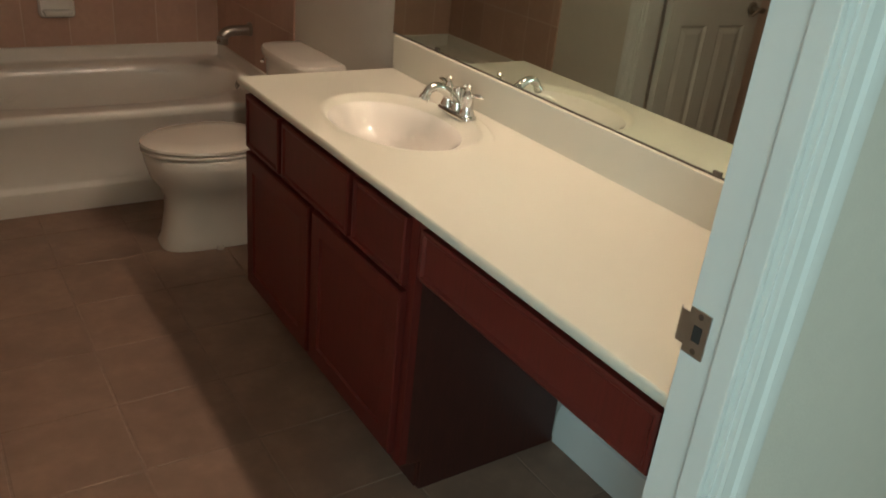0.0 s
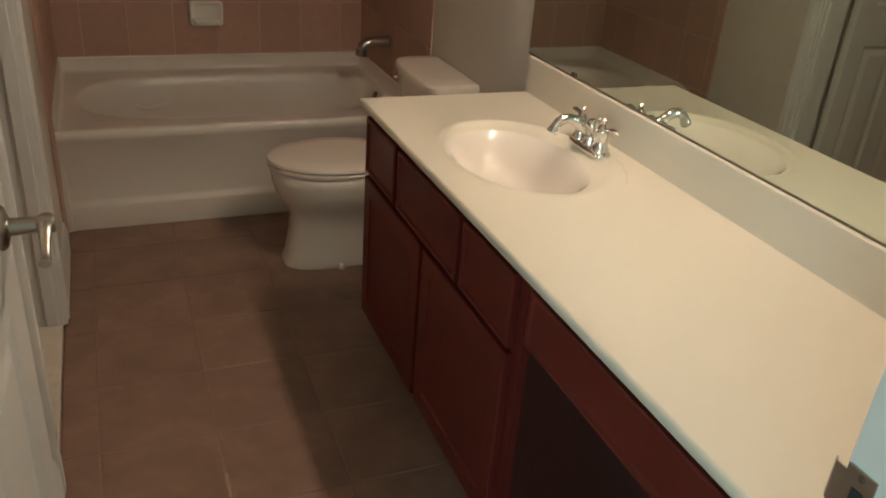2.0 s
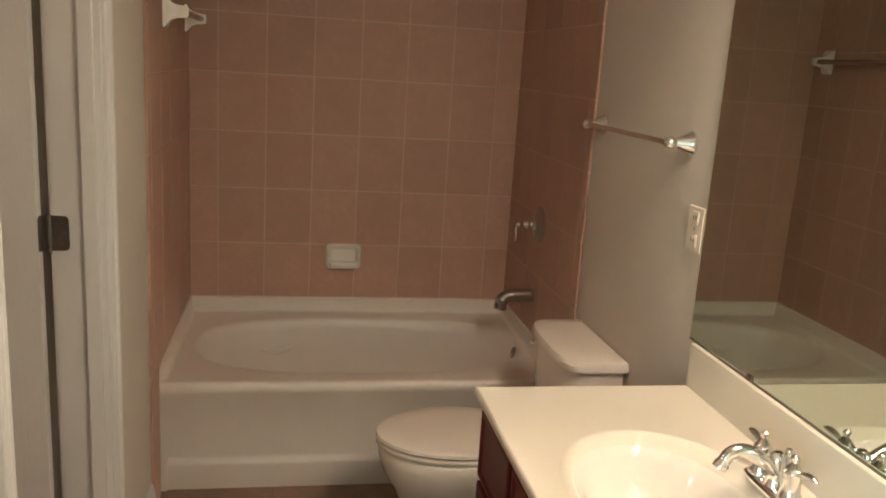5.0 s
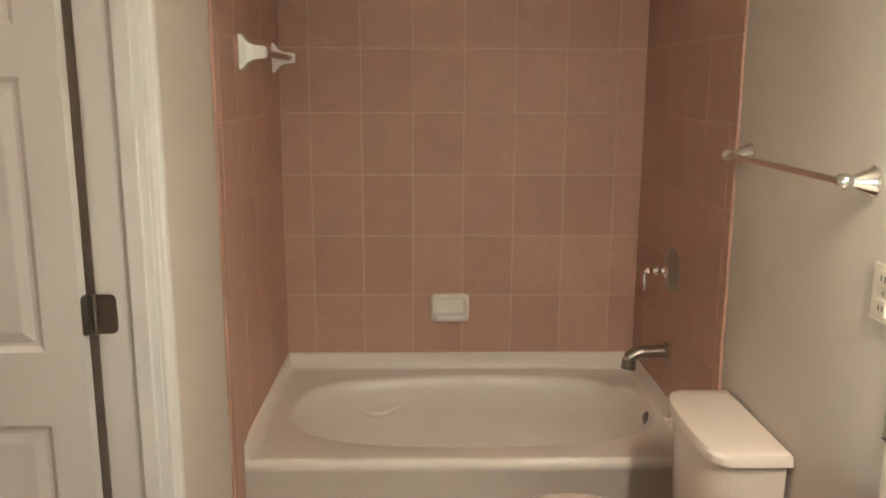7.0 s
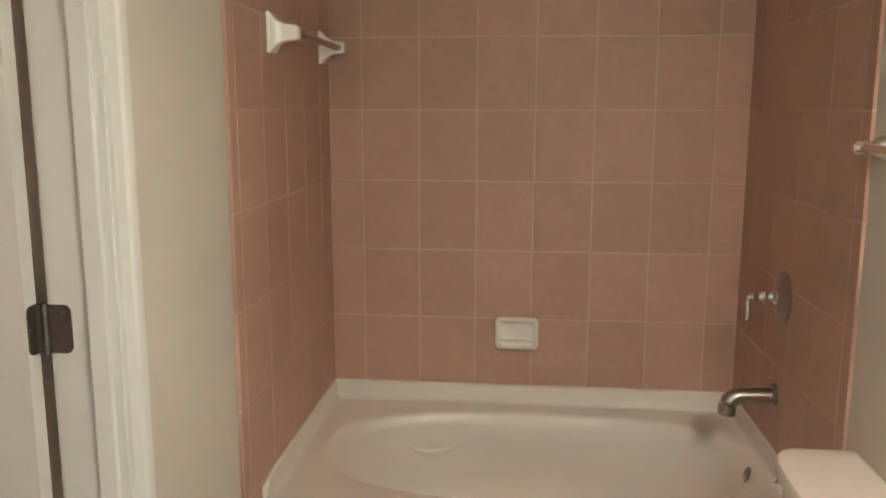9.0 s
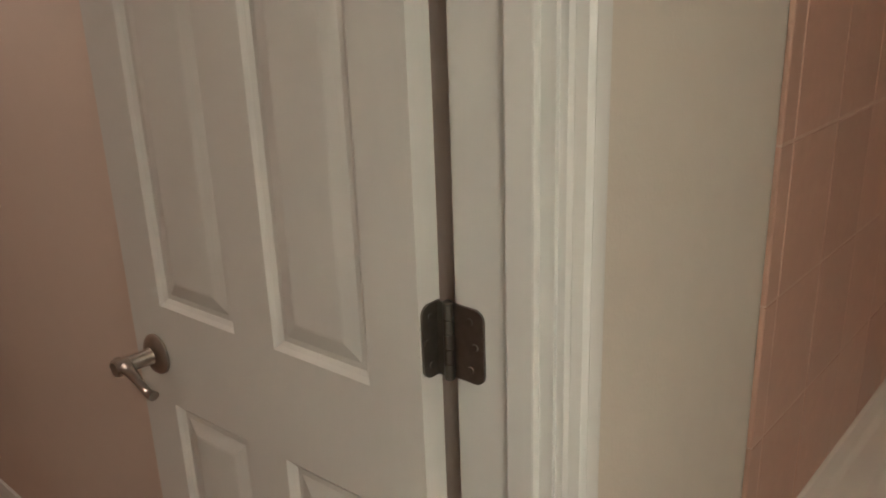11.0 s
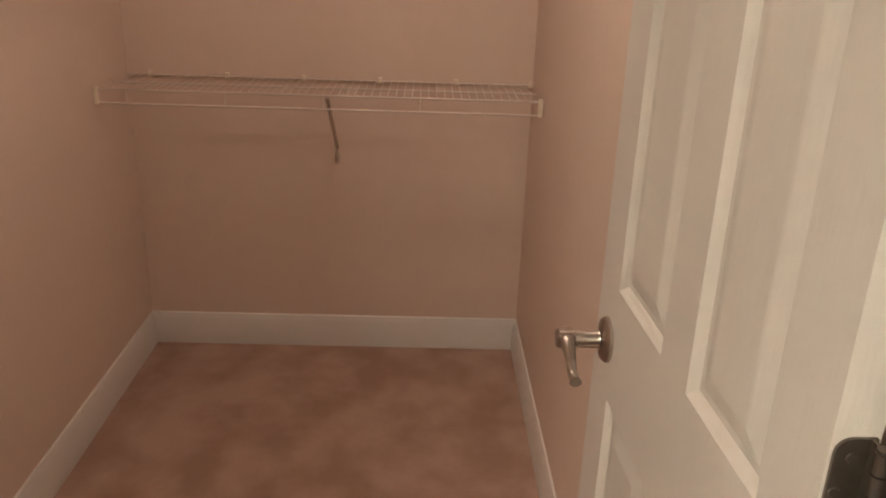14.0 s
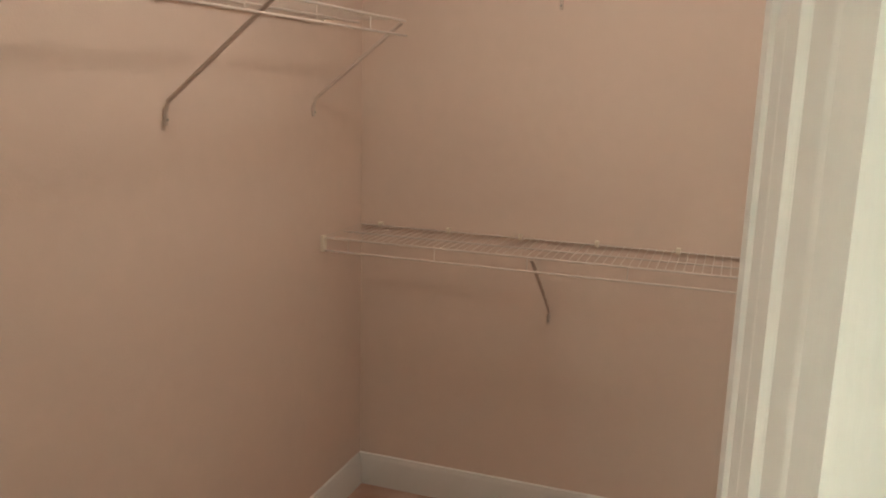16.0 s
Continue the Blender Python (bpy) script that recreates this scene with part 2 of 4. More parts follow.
# ---- structure ----
def walls():
    def wall(name, mat, label, *boxes):
        bm = bmesh.new()
        for b in boxes:
            box(bm, *b)
        return solid(name, bm, mat, label, "wall", "structure")
    tan = "tan painted drywall of the bathroom"
    wall("wall_east", PAINT, tan, (W, W + 0.12, YO, 0.12, 0, H))
    north = wall("wall_north", PAINT, tan + " behind the bathtub", (-0.12, W, 0, 0.12, 0, H))
    west = wall("wall_west", PAINT, tan + " with the closet doorway", (WT, 0, JF + 0.015, 0, 0, H),
                (WT, 0, YN, JN - 0.015, 0, H), (WT, 0, JN - 0.015, JF + 0.015, DH + 0.015, H))
    wall("wall_south", PAINT, tan + " with the entry doorway", (ER + 0.015, W, YO, YN, 0, H), (-1.6, EL - 0.015, YO, YN, 0, H),
         (EL - 0.015, ER + 0.015, YO, YN, DH + 0.015, H))
    wall("wall_closet_back", CLOSET_PAINT, "warm tan painted closet back wall", (CX - 0.1, CX, CY0 - 0.1, CY1 + 0.1, 0, H))
    wall("wall_closet_south", CLOSET_PAINT, "warm tan painted closet side wall", (CX, WT - 0.004, CY0 - 0.1, CY0, 0, H))
    wall("wall_closet_north", CLOSET_PAINT, "warm tan painted closet side wall", (CX, WT - 0.004, CY1, CY1 + 0.1, 0, H))
    wall("wall_bedroom_west", PAINT, "pale painted bedroom wall with a window opening", (-1.72, -1.6, -7.12, -6.55, 0, H), (-1.72, -1.6, -5.15, YO, 0, H),
         (-1.72, -1.6, -6.55, -5.15, 0, 0.8), (-1.72, -1.6, -6.55, -5.15, 2.2, H))
    wall("wall_bedroom_east", PAINT, "pale painted bedroom wall", (2.6, 2.72, -7.12, YO, 0, H), (W + 0.12, 2.6, YO, YN, 0, H))
    wall("wall_bedroom_south", PAINT, "pale painted bedroom wall", (-1.6, 2.6, -7.12, -7, 0, H))
    for name, b, label in (("ceiling", (0, W, YN, 0, H, H + 0.1), "white textured bathroom ceiling"),
                           ("ceiling_closet", (CX, WT - 0.004, CY0, CY1, H, H + 0.1), "white textured closet ceiling"),
                           ("ceiling_bedroom", (-1.6, 2.6, -7, YO, H, H + 0.1), "white textured bedroom ceiling")):
        solid(name, boxed(*b), CEIL, label, "ceiling", "structure")
    floor = solid("floor", boxed(0, W, YO, 0, -0.1, -0.0022), FGROUT, "brown ceramic tile floor with tan grout", "floor", "structure")
    solid("floor_closet", boxed(CX, WT + 0.03, CY0, CY1, -0.1, 0.004), CARPET, "mottled tan cut-pile carpet in the closet", "carpet", "structure")
    solid("floor_bedroom", boxed(-1.6, 2.6, -7, YO, -0.1, 0.004), CARPET, "tan cut-pile bedroom carpet", "carpet", "structure")
    solid("threshold", boxed(WT + 0.032, -0.002, JN, JF, -0.02, 0.01, 0.004), STONE, "pale stone threshold strip in the closet doorway", "threshold", "structure")
    return floor, north, west


FLOOR, NORTH, WEST = walls()
EAST = bpy.data.objects["wall_east"]


def trims():
    def base(a, b, out):
        ob = solid("baseboard", strip(bmesh.new(), a, b, (0, 0, 1), out, BASE), TRIM, "white moulded wooden baseboard along the wall", "baseboard", "structure", 40)
        return ob
    base((0, JF + 0.075, 0), (0, -1.032, 0), (1, 0, 0))
    base((0, YN, 0), (0, JN - 0.075, 0), (1, 0, 0))
    base((W, -1.90, 0), (W, -1.022, 0), (-1, 0, 0))
    base((W, YN, 0), (W, -2.975, 0), (-1, 0, 0))
    base((ER + 0.08, YN, 0), (W - 0.016, YN, 0), (0, 1, 0))
    base((CX, CY0, 0.004), (CX, CY1, 0.004), (1, 0, 0))
    base((CX + 0.016, CY0, 0.004), (WT - 0.006, CY0, 0.004), (0, 1, 0))
    base((CX + 0.016, CY1, 0.004), (WT - 0.006, CY1, 0.004), (0, -1, 0))

    def frame_y(name, x_in, x_out, y0, y1, label):
        """Lined opening in a wall that runs along y, with mouldings on both faces."""
        e = thing(name, (x_in, (y0 + y1) / 2, 0), label, "door frame", kind="structure")
        part("jamb", boxed(x_out - 0.002, x_in + 0.002, y1, y1 + 0.015, 0.004, DH + 0.015), TRIM, e)
        part("jamb", boxed(x_out - 0.002, x_in + 0.002, y0 - 0.015, y0, 0.004, DH + 0.015), TRIM, e)
        part("jamb", boxed(x_out - 0.002, x_in + 0.002, y0, y1, DH, DH + 0.015), TRIM, e)
        xs = (x_in + x_out) / 2 + 0.01
        for b in ((xs, xs + 0.036, y1 - 0.011, y1, 0.012, DH), (xs, xs + 0.036, y0, y0 + 0.011, 0.012, DH), (xs, xs + 0.036, y0 + 0.011, y1 - 0.011, DH - 0.011, DH)):
            part("door_stop", boxed(*b, bevel=0.003), TRIM, e)
        for x, o in ((x_in, 1), (x_out, -1)):
            part("casing", strip(bmesh.new(), (x, y1 + 0.006, 0.004), (x, y1 + 0.006, DH + 0.07), (0, 1, 0), (o, 0, 0), CASING), TRIM, e, smooth=30)
            part("casing", strip(bmesh.new(), (x, y0 - 0.006, 0.004), (x, y0 - 0.006, DH + 0.07), (0, -1, 0), (o, 0, 0), CASING), TRIM, e, smooth=30)
            part("casing", strip(bmesh.new(), (x, y0 - 0.005, DH + 0.006), (x, y1 + 0.005, DH + 0.006), (0, 0, 1), (o, 0, 0), CASING), TRIM, e, smooth=30)
        return e
    frame_y("door_frame_1", 0.0, WT, JN, JF, "white painted closet door frame with moulded casing")

    e = thing("door_frame_2", ((EL + ER) / 2, YN, 0), "white painted entry door frame with moulded casing", "door frame", kind="structure")
    part("jamb", boxed(ER, ER + 0.015, YO - 0.002, YN + 0.002, 0.004, DH + 0.015), TRIM, e)
    part("jamb", boxed(EL - 0.015, EL, YO - 0.002, YN + 0.002, 0.004, DH + 0.015), TRIM, e)
    part("jamb", boxed(EL, ER, YO - 0.002, YN + 0.002, DH, DH + 0.015), TRIM, e)
    ys = YN - 0.058
    for b in ((ER - 0.011, ER, ys - 0.036, ys, 0.012, DH), (EL, EL + 0.011, ys - 0.036, ys, 0.012, DH), (EL + 0.011, ER - 0.011, ys - 0.036, ys, DH - 0.011, DH)):
        part("door_stop", boxed(*b, bevel=0.003), TRIM, e)
    for x, s in ((ER + 0.006, 1), (EL - 0.006, -1)):
        part("casing", strip(bmesh.new(), (x, YO, 0.004), (x, YO, DH + 0.07), (s, 0, 0), (0, -1, 0), CASING), TRIM, e, smooth=30)
    part("casing", strip(bmesh.new(), (EL, YO, DH + 0.006), (ER, YO, DH + 0.006), (0, 0, 1), (0, -1, 0), CASING), TRIM, e, smooth=30)
    part("casing", strip(bmesh.new(), (EL, YN, DH + 0.006), (ER, YN, DH + 0.006), (0, 0, 1), (0, 1, 0), CASING), TRIM, e, smooth=30)
    plate = part("strike_plate", boxed(ER - 0.0025, ER, -3.778, -3.742, 0.934, 1.004, 0.001), NICKEL, e, "satin nickel strike plate with two screws")
    lip = bmesh.new()
    strip(lip, (ER - 0.002, -3.742, 0.944), (ER - 0.002, -3.742, 0.994), (0, 1, 0), (1, 0, 0), [(0, 0), (0.014, 0.0), (0.02, 0.006), (0.019, 0.008), (0.013, 0.002), (0, 0.002)])
    part("lip", lip, NICKEL, plate)
    # black patch on the plate, painted as the hole's inner shade
    part("latch_hole", boxed(ER - 0.0035, ER - 0.002, -3.768, -3.754, 0.957, 0.981, 0.0), SHADOWGAP, plate)
    for z in (0.942, 0.996):
        part("screw", lathed((ER - 0.002, -3.761, z), (-1, 0, 0), [(0, 0.005), (0.001, 0.0045), (0.0016, 0.002)], 12), PEWTER, plate)


trims()


# ---- doors ----
def raised_panel(bm, u0, u1, v0, v1, half, put):
    """A moulded raised panel that fills an opening, on both faces."""
    for s in (1, -1):
        rings = []
        for inset, depth in ((0, 0.0), (0.006, -0.005), (0.012, -0.009), (0.02, -0.009), (0.042, -0.003), (0.046, -0.0025)):
            rings.append([put(u, v, s * (half + depth)) for u, v in ((u0 + inset, v0 + inset), (u1 - inset, v0 + inset), (u1 - inset, v1 - inset), (u0 + inset, v1 - inset))])
        loft(bm, rings, False, True)
    return bm


def door(name, put, width, height, label, lever_u, lever_z, lever_dir, faces=(1, -1), stiles=None):
    """A six-panel leaf. put(u, v, w) turns leaf coordinates (from hinge, up, out of the visible face) into the world."""
    half = 0.0175
    e = thing(name, put(0, 0, 0), label, "door", kind="structure")
    c = stiles or [0.11, width / 2 - 0.036, width / 2 + 0.036, width - 0.11]
    rows = [(0.22, 0.87), (1.038, 1.62), (1.72, 1.92)]

    def slab(bm, u0, u1, v0, v1):
        ps = [put(u, v, w) for w in (-half, half) for u, v in ((u0, v0), (u1, v0), (u1, v1), (u0, v1))]
        loft(bm, [ps[:4], ps[4:]])
    bm = bmesh.new()
    for u0, u1 in ((0, c[0]), (c[3], width)):
        slab(bm, u0, u1, 0, height)
    for v0, v1 in ((0, 0.22), (0.87, 1.038), (1.62, 1.72), (1.92, height)):
        slab(bm, c[0], c[3], v0, v1)
    for v0, v1 in rows:
        slab(bm, c[1], c[2], v0, v1)
    part("leaf_frame", bm, DOORP, e)
    for v0, v1 in rows:
        for u0, u1 in ((c[0], c[1]), (c[2], c[3])):
            part("panel", raised_panel(bmesh.new(), u0, u1, v0, v1, half, put), DOORP, e)
    out = (put(0, 0, 1) - put(0, 0, 0)).normalized()
    for s in faces:
        at = put(lever_u, lever_z, s * half)
        o = out * s
        rose = part("rose", lathed(at, o, [(0, 0.033), (0.004, 0.033), (0.009, 0.029), (0.012, 0.02), (0.013, 0.014)], 32), NICKEL, e, "round satin nickel rose", smooth=35)
        part("stem", lathed(at + o * 0.012, o, [(0, 0.014), (0.004, 0.0125), (0.036, 0.012), (0.038, 0.0135), (0.058, 0.0135), (0.061, 0.011)], 24), NICKEL, rose, smooth=35)
        k = put(lever_u + lever_dir, lever_z, s * half) - at
        k.normalize()
        z = Vector((0, 0, 1))
        b = at + o * 0.06
        pts = smooth_path([b - k * 0.014 + z * 0.002, b + k * 0.012 + z * 0.001, b + k * 0.028 - z * 0.005, b + k * 0.045 - z * 0.015, b + k * 0.062 - z * 0.024, b + k * 0.078 - z * 0.025], 25)
        n = len(pts)
        part("lever", tube(bmesh.new(), pts, [0.013 - 0.006 * min(1, i / n * 1.8) + 0.002 * max(0, i / n - 0.7) / 0.3 for i in range(n)], 14, 0.8), NICKEL, rose, "wave-shaped satin nickel lever", smooth=50)
    part("latch_plate", box(bmesh.new(), *sum(((min(a, b), max(a, b)) for a, b in zip(put(width - 0.001, lever_z - 0.028, -0.011), put(width + 0.0015, lever_z + 0.028, 0.011))), ())), NICKEL, e)
    return e


# closet door, swung into the closet a right angle
closet_door = door("door_1", lambda u, v, w: Vector((-0.150 - u, -1.6145 - w - 0.045 * u, 0.016 + v)), 0.605, 2.03,
                   "white six-panel closet door, open into the closet", 0.545, 0.952, -1, (1,), [0.082, 0.256, 0.339, 0.519])
# entry door, swung against the west wall
entry_door = door("door_2", lambda u, v, w: Vector((0.030 + w + 0.022 * u, -3.734 + u, 0.012 + v)), 0.825, 2.03,
                  "white six-panel entry door, open beside the closet doorway", 0.745, 0.995, -1, (1,))


def hinges():
    """Butt hinges with the pin in the gap between jamb and open door."""
    px, py = -0.1315, -1.6045
    for z in (0.262, 1.085, 1.83):
        h = thing("hinge", (px, py, z), "dark pewter butt hinge with rounded corners", "hinge", "closet door hinges")
        c = z + 0.0445

        def plate(put, width):
            hh, r = 0.0445, 0.013
            outline = [(0, -hh), (0, hh)]
            for cz, a0 in ((hh - r, 90), (-hh + r, 0)):
                for k in range(7):
                    a = radians(a0 - k * 15)
                    outline.append((width - r + r * math.cos(a), cz + r * math.sin(a)))
            return loft(bmesh.new(), [[put(u, v, w) for u, v in outline] for w in (0, 0.0028)])
        jamb = part("jamb_leaf", plate(lambda u, v, w: Vector((px + 0.001 + u, JF - 0.0006 - w, c + v)), 0.046), PEWTER, h)
        leaf = part("door_leaf", plate(lambda u, v, w: Vector((-0.1495 + w, py + 0.004 - u, c + v)), 0.0295), PEWTER, h)
        part("web", boxed(-0.1495, px, py - 0.0012, py + 0.0012, z, z + 0.089), PEWTER, h)
        for k in range(5):
            z0 = z + k * 0.0178
            part("knuckle", lathed((px, py, z0), (0, 0, 1), [(0, 0.0052), (0.0006, 0.0062), (0.0170, 0.0062), (0.0176, 0.0052)], 14), PEWTER, h, smooth=40)
        for end, up in ((z + 0.089, 1), (z, -1)):
            part("pin_cap", lathed((px, py, end), (0, 0, up), [(0, 0.0058), (0.002, 0.0058), (0.004, 0.003)], 12), PEWTER, h, smooth=40)
        for dz, d in ((-0.029, 0.0), (0, 0.007), (0.029, 0.0)):
            part("screw", lathed((px + 0.028 + d, JF - 0.0034, c + dz), (0, -1, 0), [(0, 0.0045), (0.001, 0.0038)], 10), PEWTER, jamb)
            part("screw", lathed((-0.1467, py - 0.0125 - d, c + dz), (1, 0, 0), [(0, 0.0045), (0.001, 0.0038)], 10), PEWTER, leaf)


hinges()


# ---- bathtub ----
def radial(cx, cy, x0, x1, y0, y1, per=28):
    """Angles round a rectangle, corners included, with the boundary points."""
    pts = []
    for a, b in (((x1, y0), (x1, y1)), ((x1, y1), (x0, y1)), ((x0, y1), (x0, y0)), ((x0, y0), (x1, y0))):
        for k in range(per):
            t = k / per
            pts.append((a[0] + (b[0] - a[0]) * t, a[1] + (b[1] - a[1]) * t))
    return [(math.atan2(y - cy, x - cx), x, y) for x, y in pts]


def oval(angles, cx, cy, a, b, z, p=2.0):
    ring = []
    for t, _, _ in angles:
        c, s = math.cos(t), math.sin(t)
        r = (abs(c / a) ** p + abs(s / b) ** p) ** (-1 / p)
        ring.append(Vector((cx + r * c, cy + r * s, z)))
    return ring


def bathtub():
    e = thing("bathtub", (W / 2, -0.4, 0), "bone-coloured bathtub with an oval basin in the tiled alcove", "bathtub")
    x0, x1, y0, y1, zd = 0.004, W - 0.004, -0.886, -0.014, 0.434
    cx, cy = 0.762, -0.442
    an = radial(cx, cy, x0, x1, y0 + 0.016, y1)
    rings = [[Vector((x, y, zd)) for _, x, y in an]]
    for a, b, z, p in ((0.683, 0.352, zd, 2.7), (0.674, 0.343, zd - 0.003, 2.7), (0.664, 0.333, zd - 0.014, 2.7), (0.652, 0.322, zd - 0.05, 2.7),
                       (0.628, 0.302, zd - 0.16, 2.8), (0.60, 0.282, zd - 0.27, 2.8), (0.55, 0.245, zd - 0.325, 2.8), (0.3, 0.13, zd - 0.335, 2.5)):
        rings.append(oval(an, cx, cy, a, b, z, p))
    part("basin", loft(bmesh.new(), rings, False, True), ACRYL, e, smooth=50)
    prof = [(y0 + 0.018, zd), (y0 + 0.008, zd - 0.003), (y0 + 0.002, zd - 0.011), (y0, zd - 0.022), (y0 + 0.001, zd - 0.04), (y0 + 0.009, zd - 0.05),
            (y0 + 0.036, 0.135), (y0 + 0.034, 0.122), (y0 + 0.024, 0.111), (y0 + 0.022, 0.10), (y0 + 0.034, 0.0), (y0 + 0.06, 0.0)]
    part("apron", loft(bmesh.new(), [[Vector((x, y, z)) for y, z in prof] for x in (x0, x1)]), ACRYL, e, "smooth apron with a projecting kick strip", smooth=40)
    for x, s in ((x0 + 0.004, 1), (x1 - 0.004, -1)):
        part("apron_return", boxed(x - 0.004, x + 0.02 * s, y0 + 0.020, y0 + 0.045, 0.0, zd - 0.03, 0.006), ACRYL, e)
    lip = [(0, 0), (0.0, 0.07), (0.012, 0.07), (0.017, 0.065), (0.018, 0.012), (0.024, 0.003), (0.034, 0)]
    part("rim_lip", strip(bmesh.new(), (x0, 0, zd), (x1, 0, zd), (0, -1, 0), (0, 0, 1), lip), ACRYL, e, smooth=40)
    for x, s in ((0, 1), (W, -1)):
        bm = bmesh.new()
        loft(bm, [[Vector((x + s * u, y, zd + v * k)) for u, v in lip] for y, k in ((-0.012, 1), (-0.79, 1), (-0.85, 0.85), (-0.876, 0.3))])
        part("rim_lip", bm, ACRYL, e, smooth=40)
    # moulded arm rest ridge in the sloping end of the basin
    part("arm_rest", tubed(smooth_path([(0.285, -0.178, 0.345), (0.33, -0.168, 0.305), (0.385, -0.158, 0.288), (0.44, -0.150, 0.295), (0.50, -0.140, 0.325)], 24),
                           [0.002 + 0.013 * math.sin(math.pi * i / 24) for i in range(25)], 12), ACRYL, e, smooth=60)
    o = part("overflow_plate", lathed((1.428, -0.47, 0.385), (-1, 0, 0.1), [(0, 0.036), (0.008, 0.036), (0.014, 0.03), (0.016, 0.012)], 28), PEWTER, e, "round dull metal overflow plate", smooth=35)
    part("screw", lathed((1.412, -0.47, 0.3866), (-1, 0, 0.1), [(0, 0.006), (0.002, 0.005)], 12), CHROME, o)



bathtub()


def tub_fittings():
    s = thing("tub_spout", (W - 0.012, -0.50, 0.66), "satin nickel bathtub spout on the tiled wall", "spout")
    part("flange", lathed((W - 0.011, -0.50, 0.672), (-1, 0, 0), [(0, 0.033), (0.008, 0.033), (0.014, 0.026)], 24), NICKEL, s, smooth=35)
    pts = smooth_path([(W - 0.02, -0.50, 0.668), (W - 0.07, -0.50, 0.667), (W - 0.118, -0.50, 0.663), (W - 0.145, -0.50, 0.642), (W - 0.151, -0.50, 0.605)], 24)
    part("spout_body", tubed(pts, [0.024 + 0.003 * (i / len(pts)) for i in range(len(pts))], 20), NICKEL, s, smooth=50)
    v = thing("shower_valve", (W - 0.012, -0.51, 0.97), "satin nickel shower valve with a lever handle", "valve")
    part("escutcheon", lathed((W - 0.011, -0.51, 0.975), (-1, 0, 0), [(0, 0.078), (0.004, 0.078), (0.012, 0.068), (0.02, 0.035), (0.024, 0.024)], 36), NICKEL, v, smooth=30)
    hub = part("hub", lathed((W - 0.033, -0.51, 0.975), (-1, 0, 0), [(0, 0.026), (0.006, 0.022), (0.012, 0.013), (0.02, 0.011), (0.026, 0.016), (0.034, 0.018), (0.042, 0.013), (0.05, 0.0105), (0.056, 0.013), (0.066, 0.013), (0.072, 0.008)], 24), CHROME, v, smooth=35)
    part("handle", tubed(smooth_path([(W - 0.088, -0.51, 0.976), (W - 0.106, -0.511, 0.972), (W - 0.112, -0.513, 0.95), (W - 0.108, -0.515, 0.925), (W - 0.113, -0.516, 0.903)], 16),
                         [0.008, 0.008, 0.0085, 0.009, 0.009, 0.0085, 0.008, 0.0075, 0.0075, 0.0075, 0.008, 0.0085, 0.0085, 0.008, 0.007, 0.006, 0.004], 12), CHROME, hub, smooth=50)



tub_fittings()


def soap_dish():
    e = thing("soap_dish", (0.69, -0.01, 0.7), "cream ceramic soap dish set in the tiled wall", "soap dish")
    x0, x1, z0, z1 = 0.613, 0.774, 0.645, 0.764
    bm = bmesh.new()
    def rr(ix, iz, y, r):
        ring = []
        for cx, cz, a0 in ((x1 - ix - r, z1 - iz - r, 0), (x0 + ix + r, z1 - iz - r, 90), (x0 + ix + r, z0 + iz + r, 180), (x1 - ix - r, z0 + iz + r, 270)):
            for k in range(6):
                a = radians(a0 + k * 18)
                ring.append(Vector((cx + r * math.cos(a), y, cz + r * math.sin(a))))
        return ring
    loft(bm, [rr(0, 0, -0.009, 0.02), rr(0, 0, -0.026, 0.02), rr(0.003, 0.003, -0.034, 0.02), rr(0.009, 0.008, -0.038, 0.018), rr(0.014, 0.013, -0.036, 0.015), rr(0.019, 0.019, -0.022, 0.012), rr(0.03, 0.028, -0.014, 0.01)])
    part("dish", bm, CERAM, e, smooth=50)
    tray = bmesh.new()
    zt = z0 + 0.036
    prof = [(0.0, -0.014, zt), (0.004, -0.05, zt), (0.008, -0.058, zt - 0.004), (0.011, -0.06, zt - 0.010), (0.013, -0.054, z0 + 0.012), (0.018, -0.034, z0 + 0.001)]
    loft(tray, [[Vector((x0 + 0.006 + i, -0.012, z)), Vector((x0 + 0.012 + i, y, z)), Vector((x1 - 0.012 - i, y, z)), Vector((x1 - 0.006 - i, -0.012, z))] for i, y, z in prof])
    bmesh.ops.bevel(tray, geom=list(tray.edges), offset=0.002, segments=2, affect="EDGES")
    part("tray", tray, CERAM, e, smooth=50)



soap_dish()


def ceramic_bar():
    e = thing("ceramic_towel_bar", (0.012, -0.4, 1.722), "white ceramic towel bar posts holding a smoky bar", "towel bar")
    for y in (-0.69, -0.125):
        bm = bmesh.new()
        loft(bm, [[Vector((x, y + a * s, 1.722 + b * s2)) for a, b in ((-1, -1), (1, -1), (1, 1), (-1, 1))]
                  for x, s, s2 in ((0.010, 0.036, 0.055), (0.018, 0.036, 0.055), (0.024, 0.031, 0.047), (0.036, 0.021, 0.031), (0.055, 0.017, 0.022), (0.082, 0.017, 0.02), (0.094, 0.014, 0.017))])
        bmesh.ops.bevel(bm, geom=list(bm.edges), offset=0.003, segments=2, affect="EDGES")
        part("post", bm, CERAM, e, smooth=40)
    part("bar", tubed([(0.074, -0.675, 1.722), (0.074, -0.14, 1.722)], 0.011, 14), BROWNBAR, e, smooth=40)


ceramic_bar()


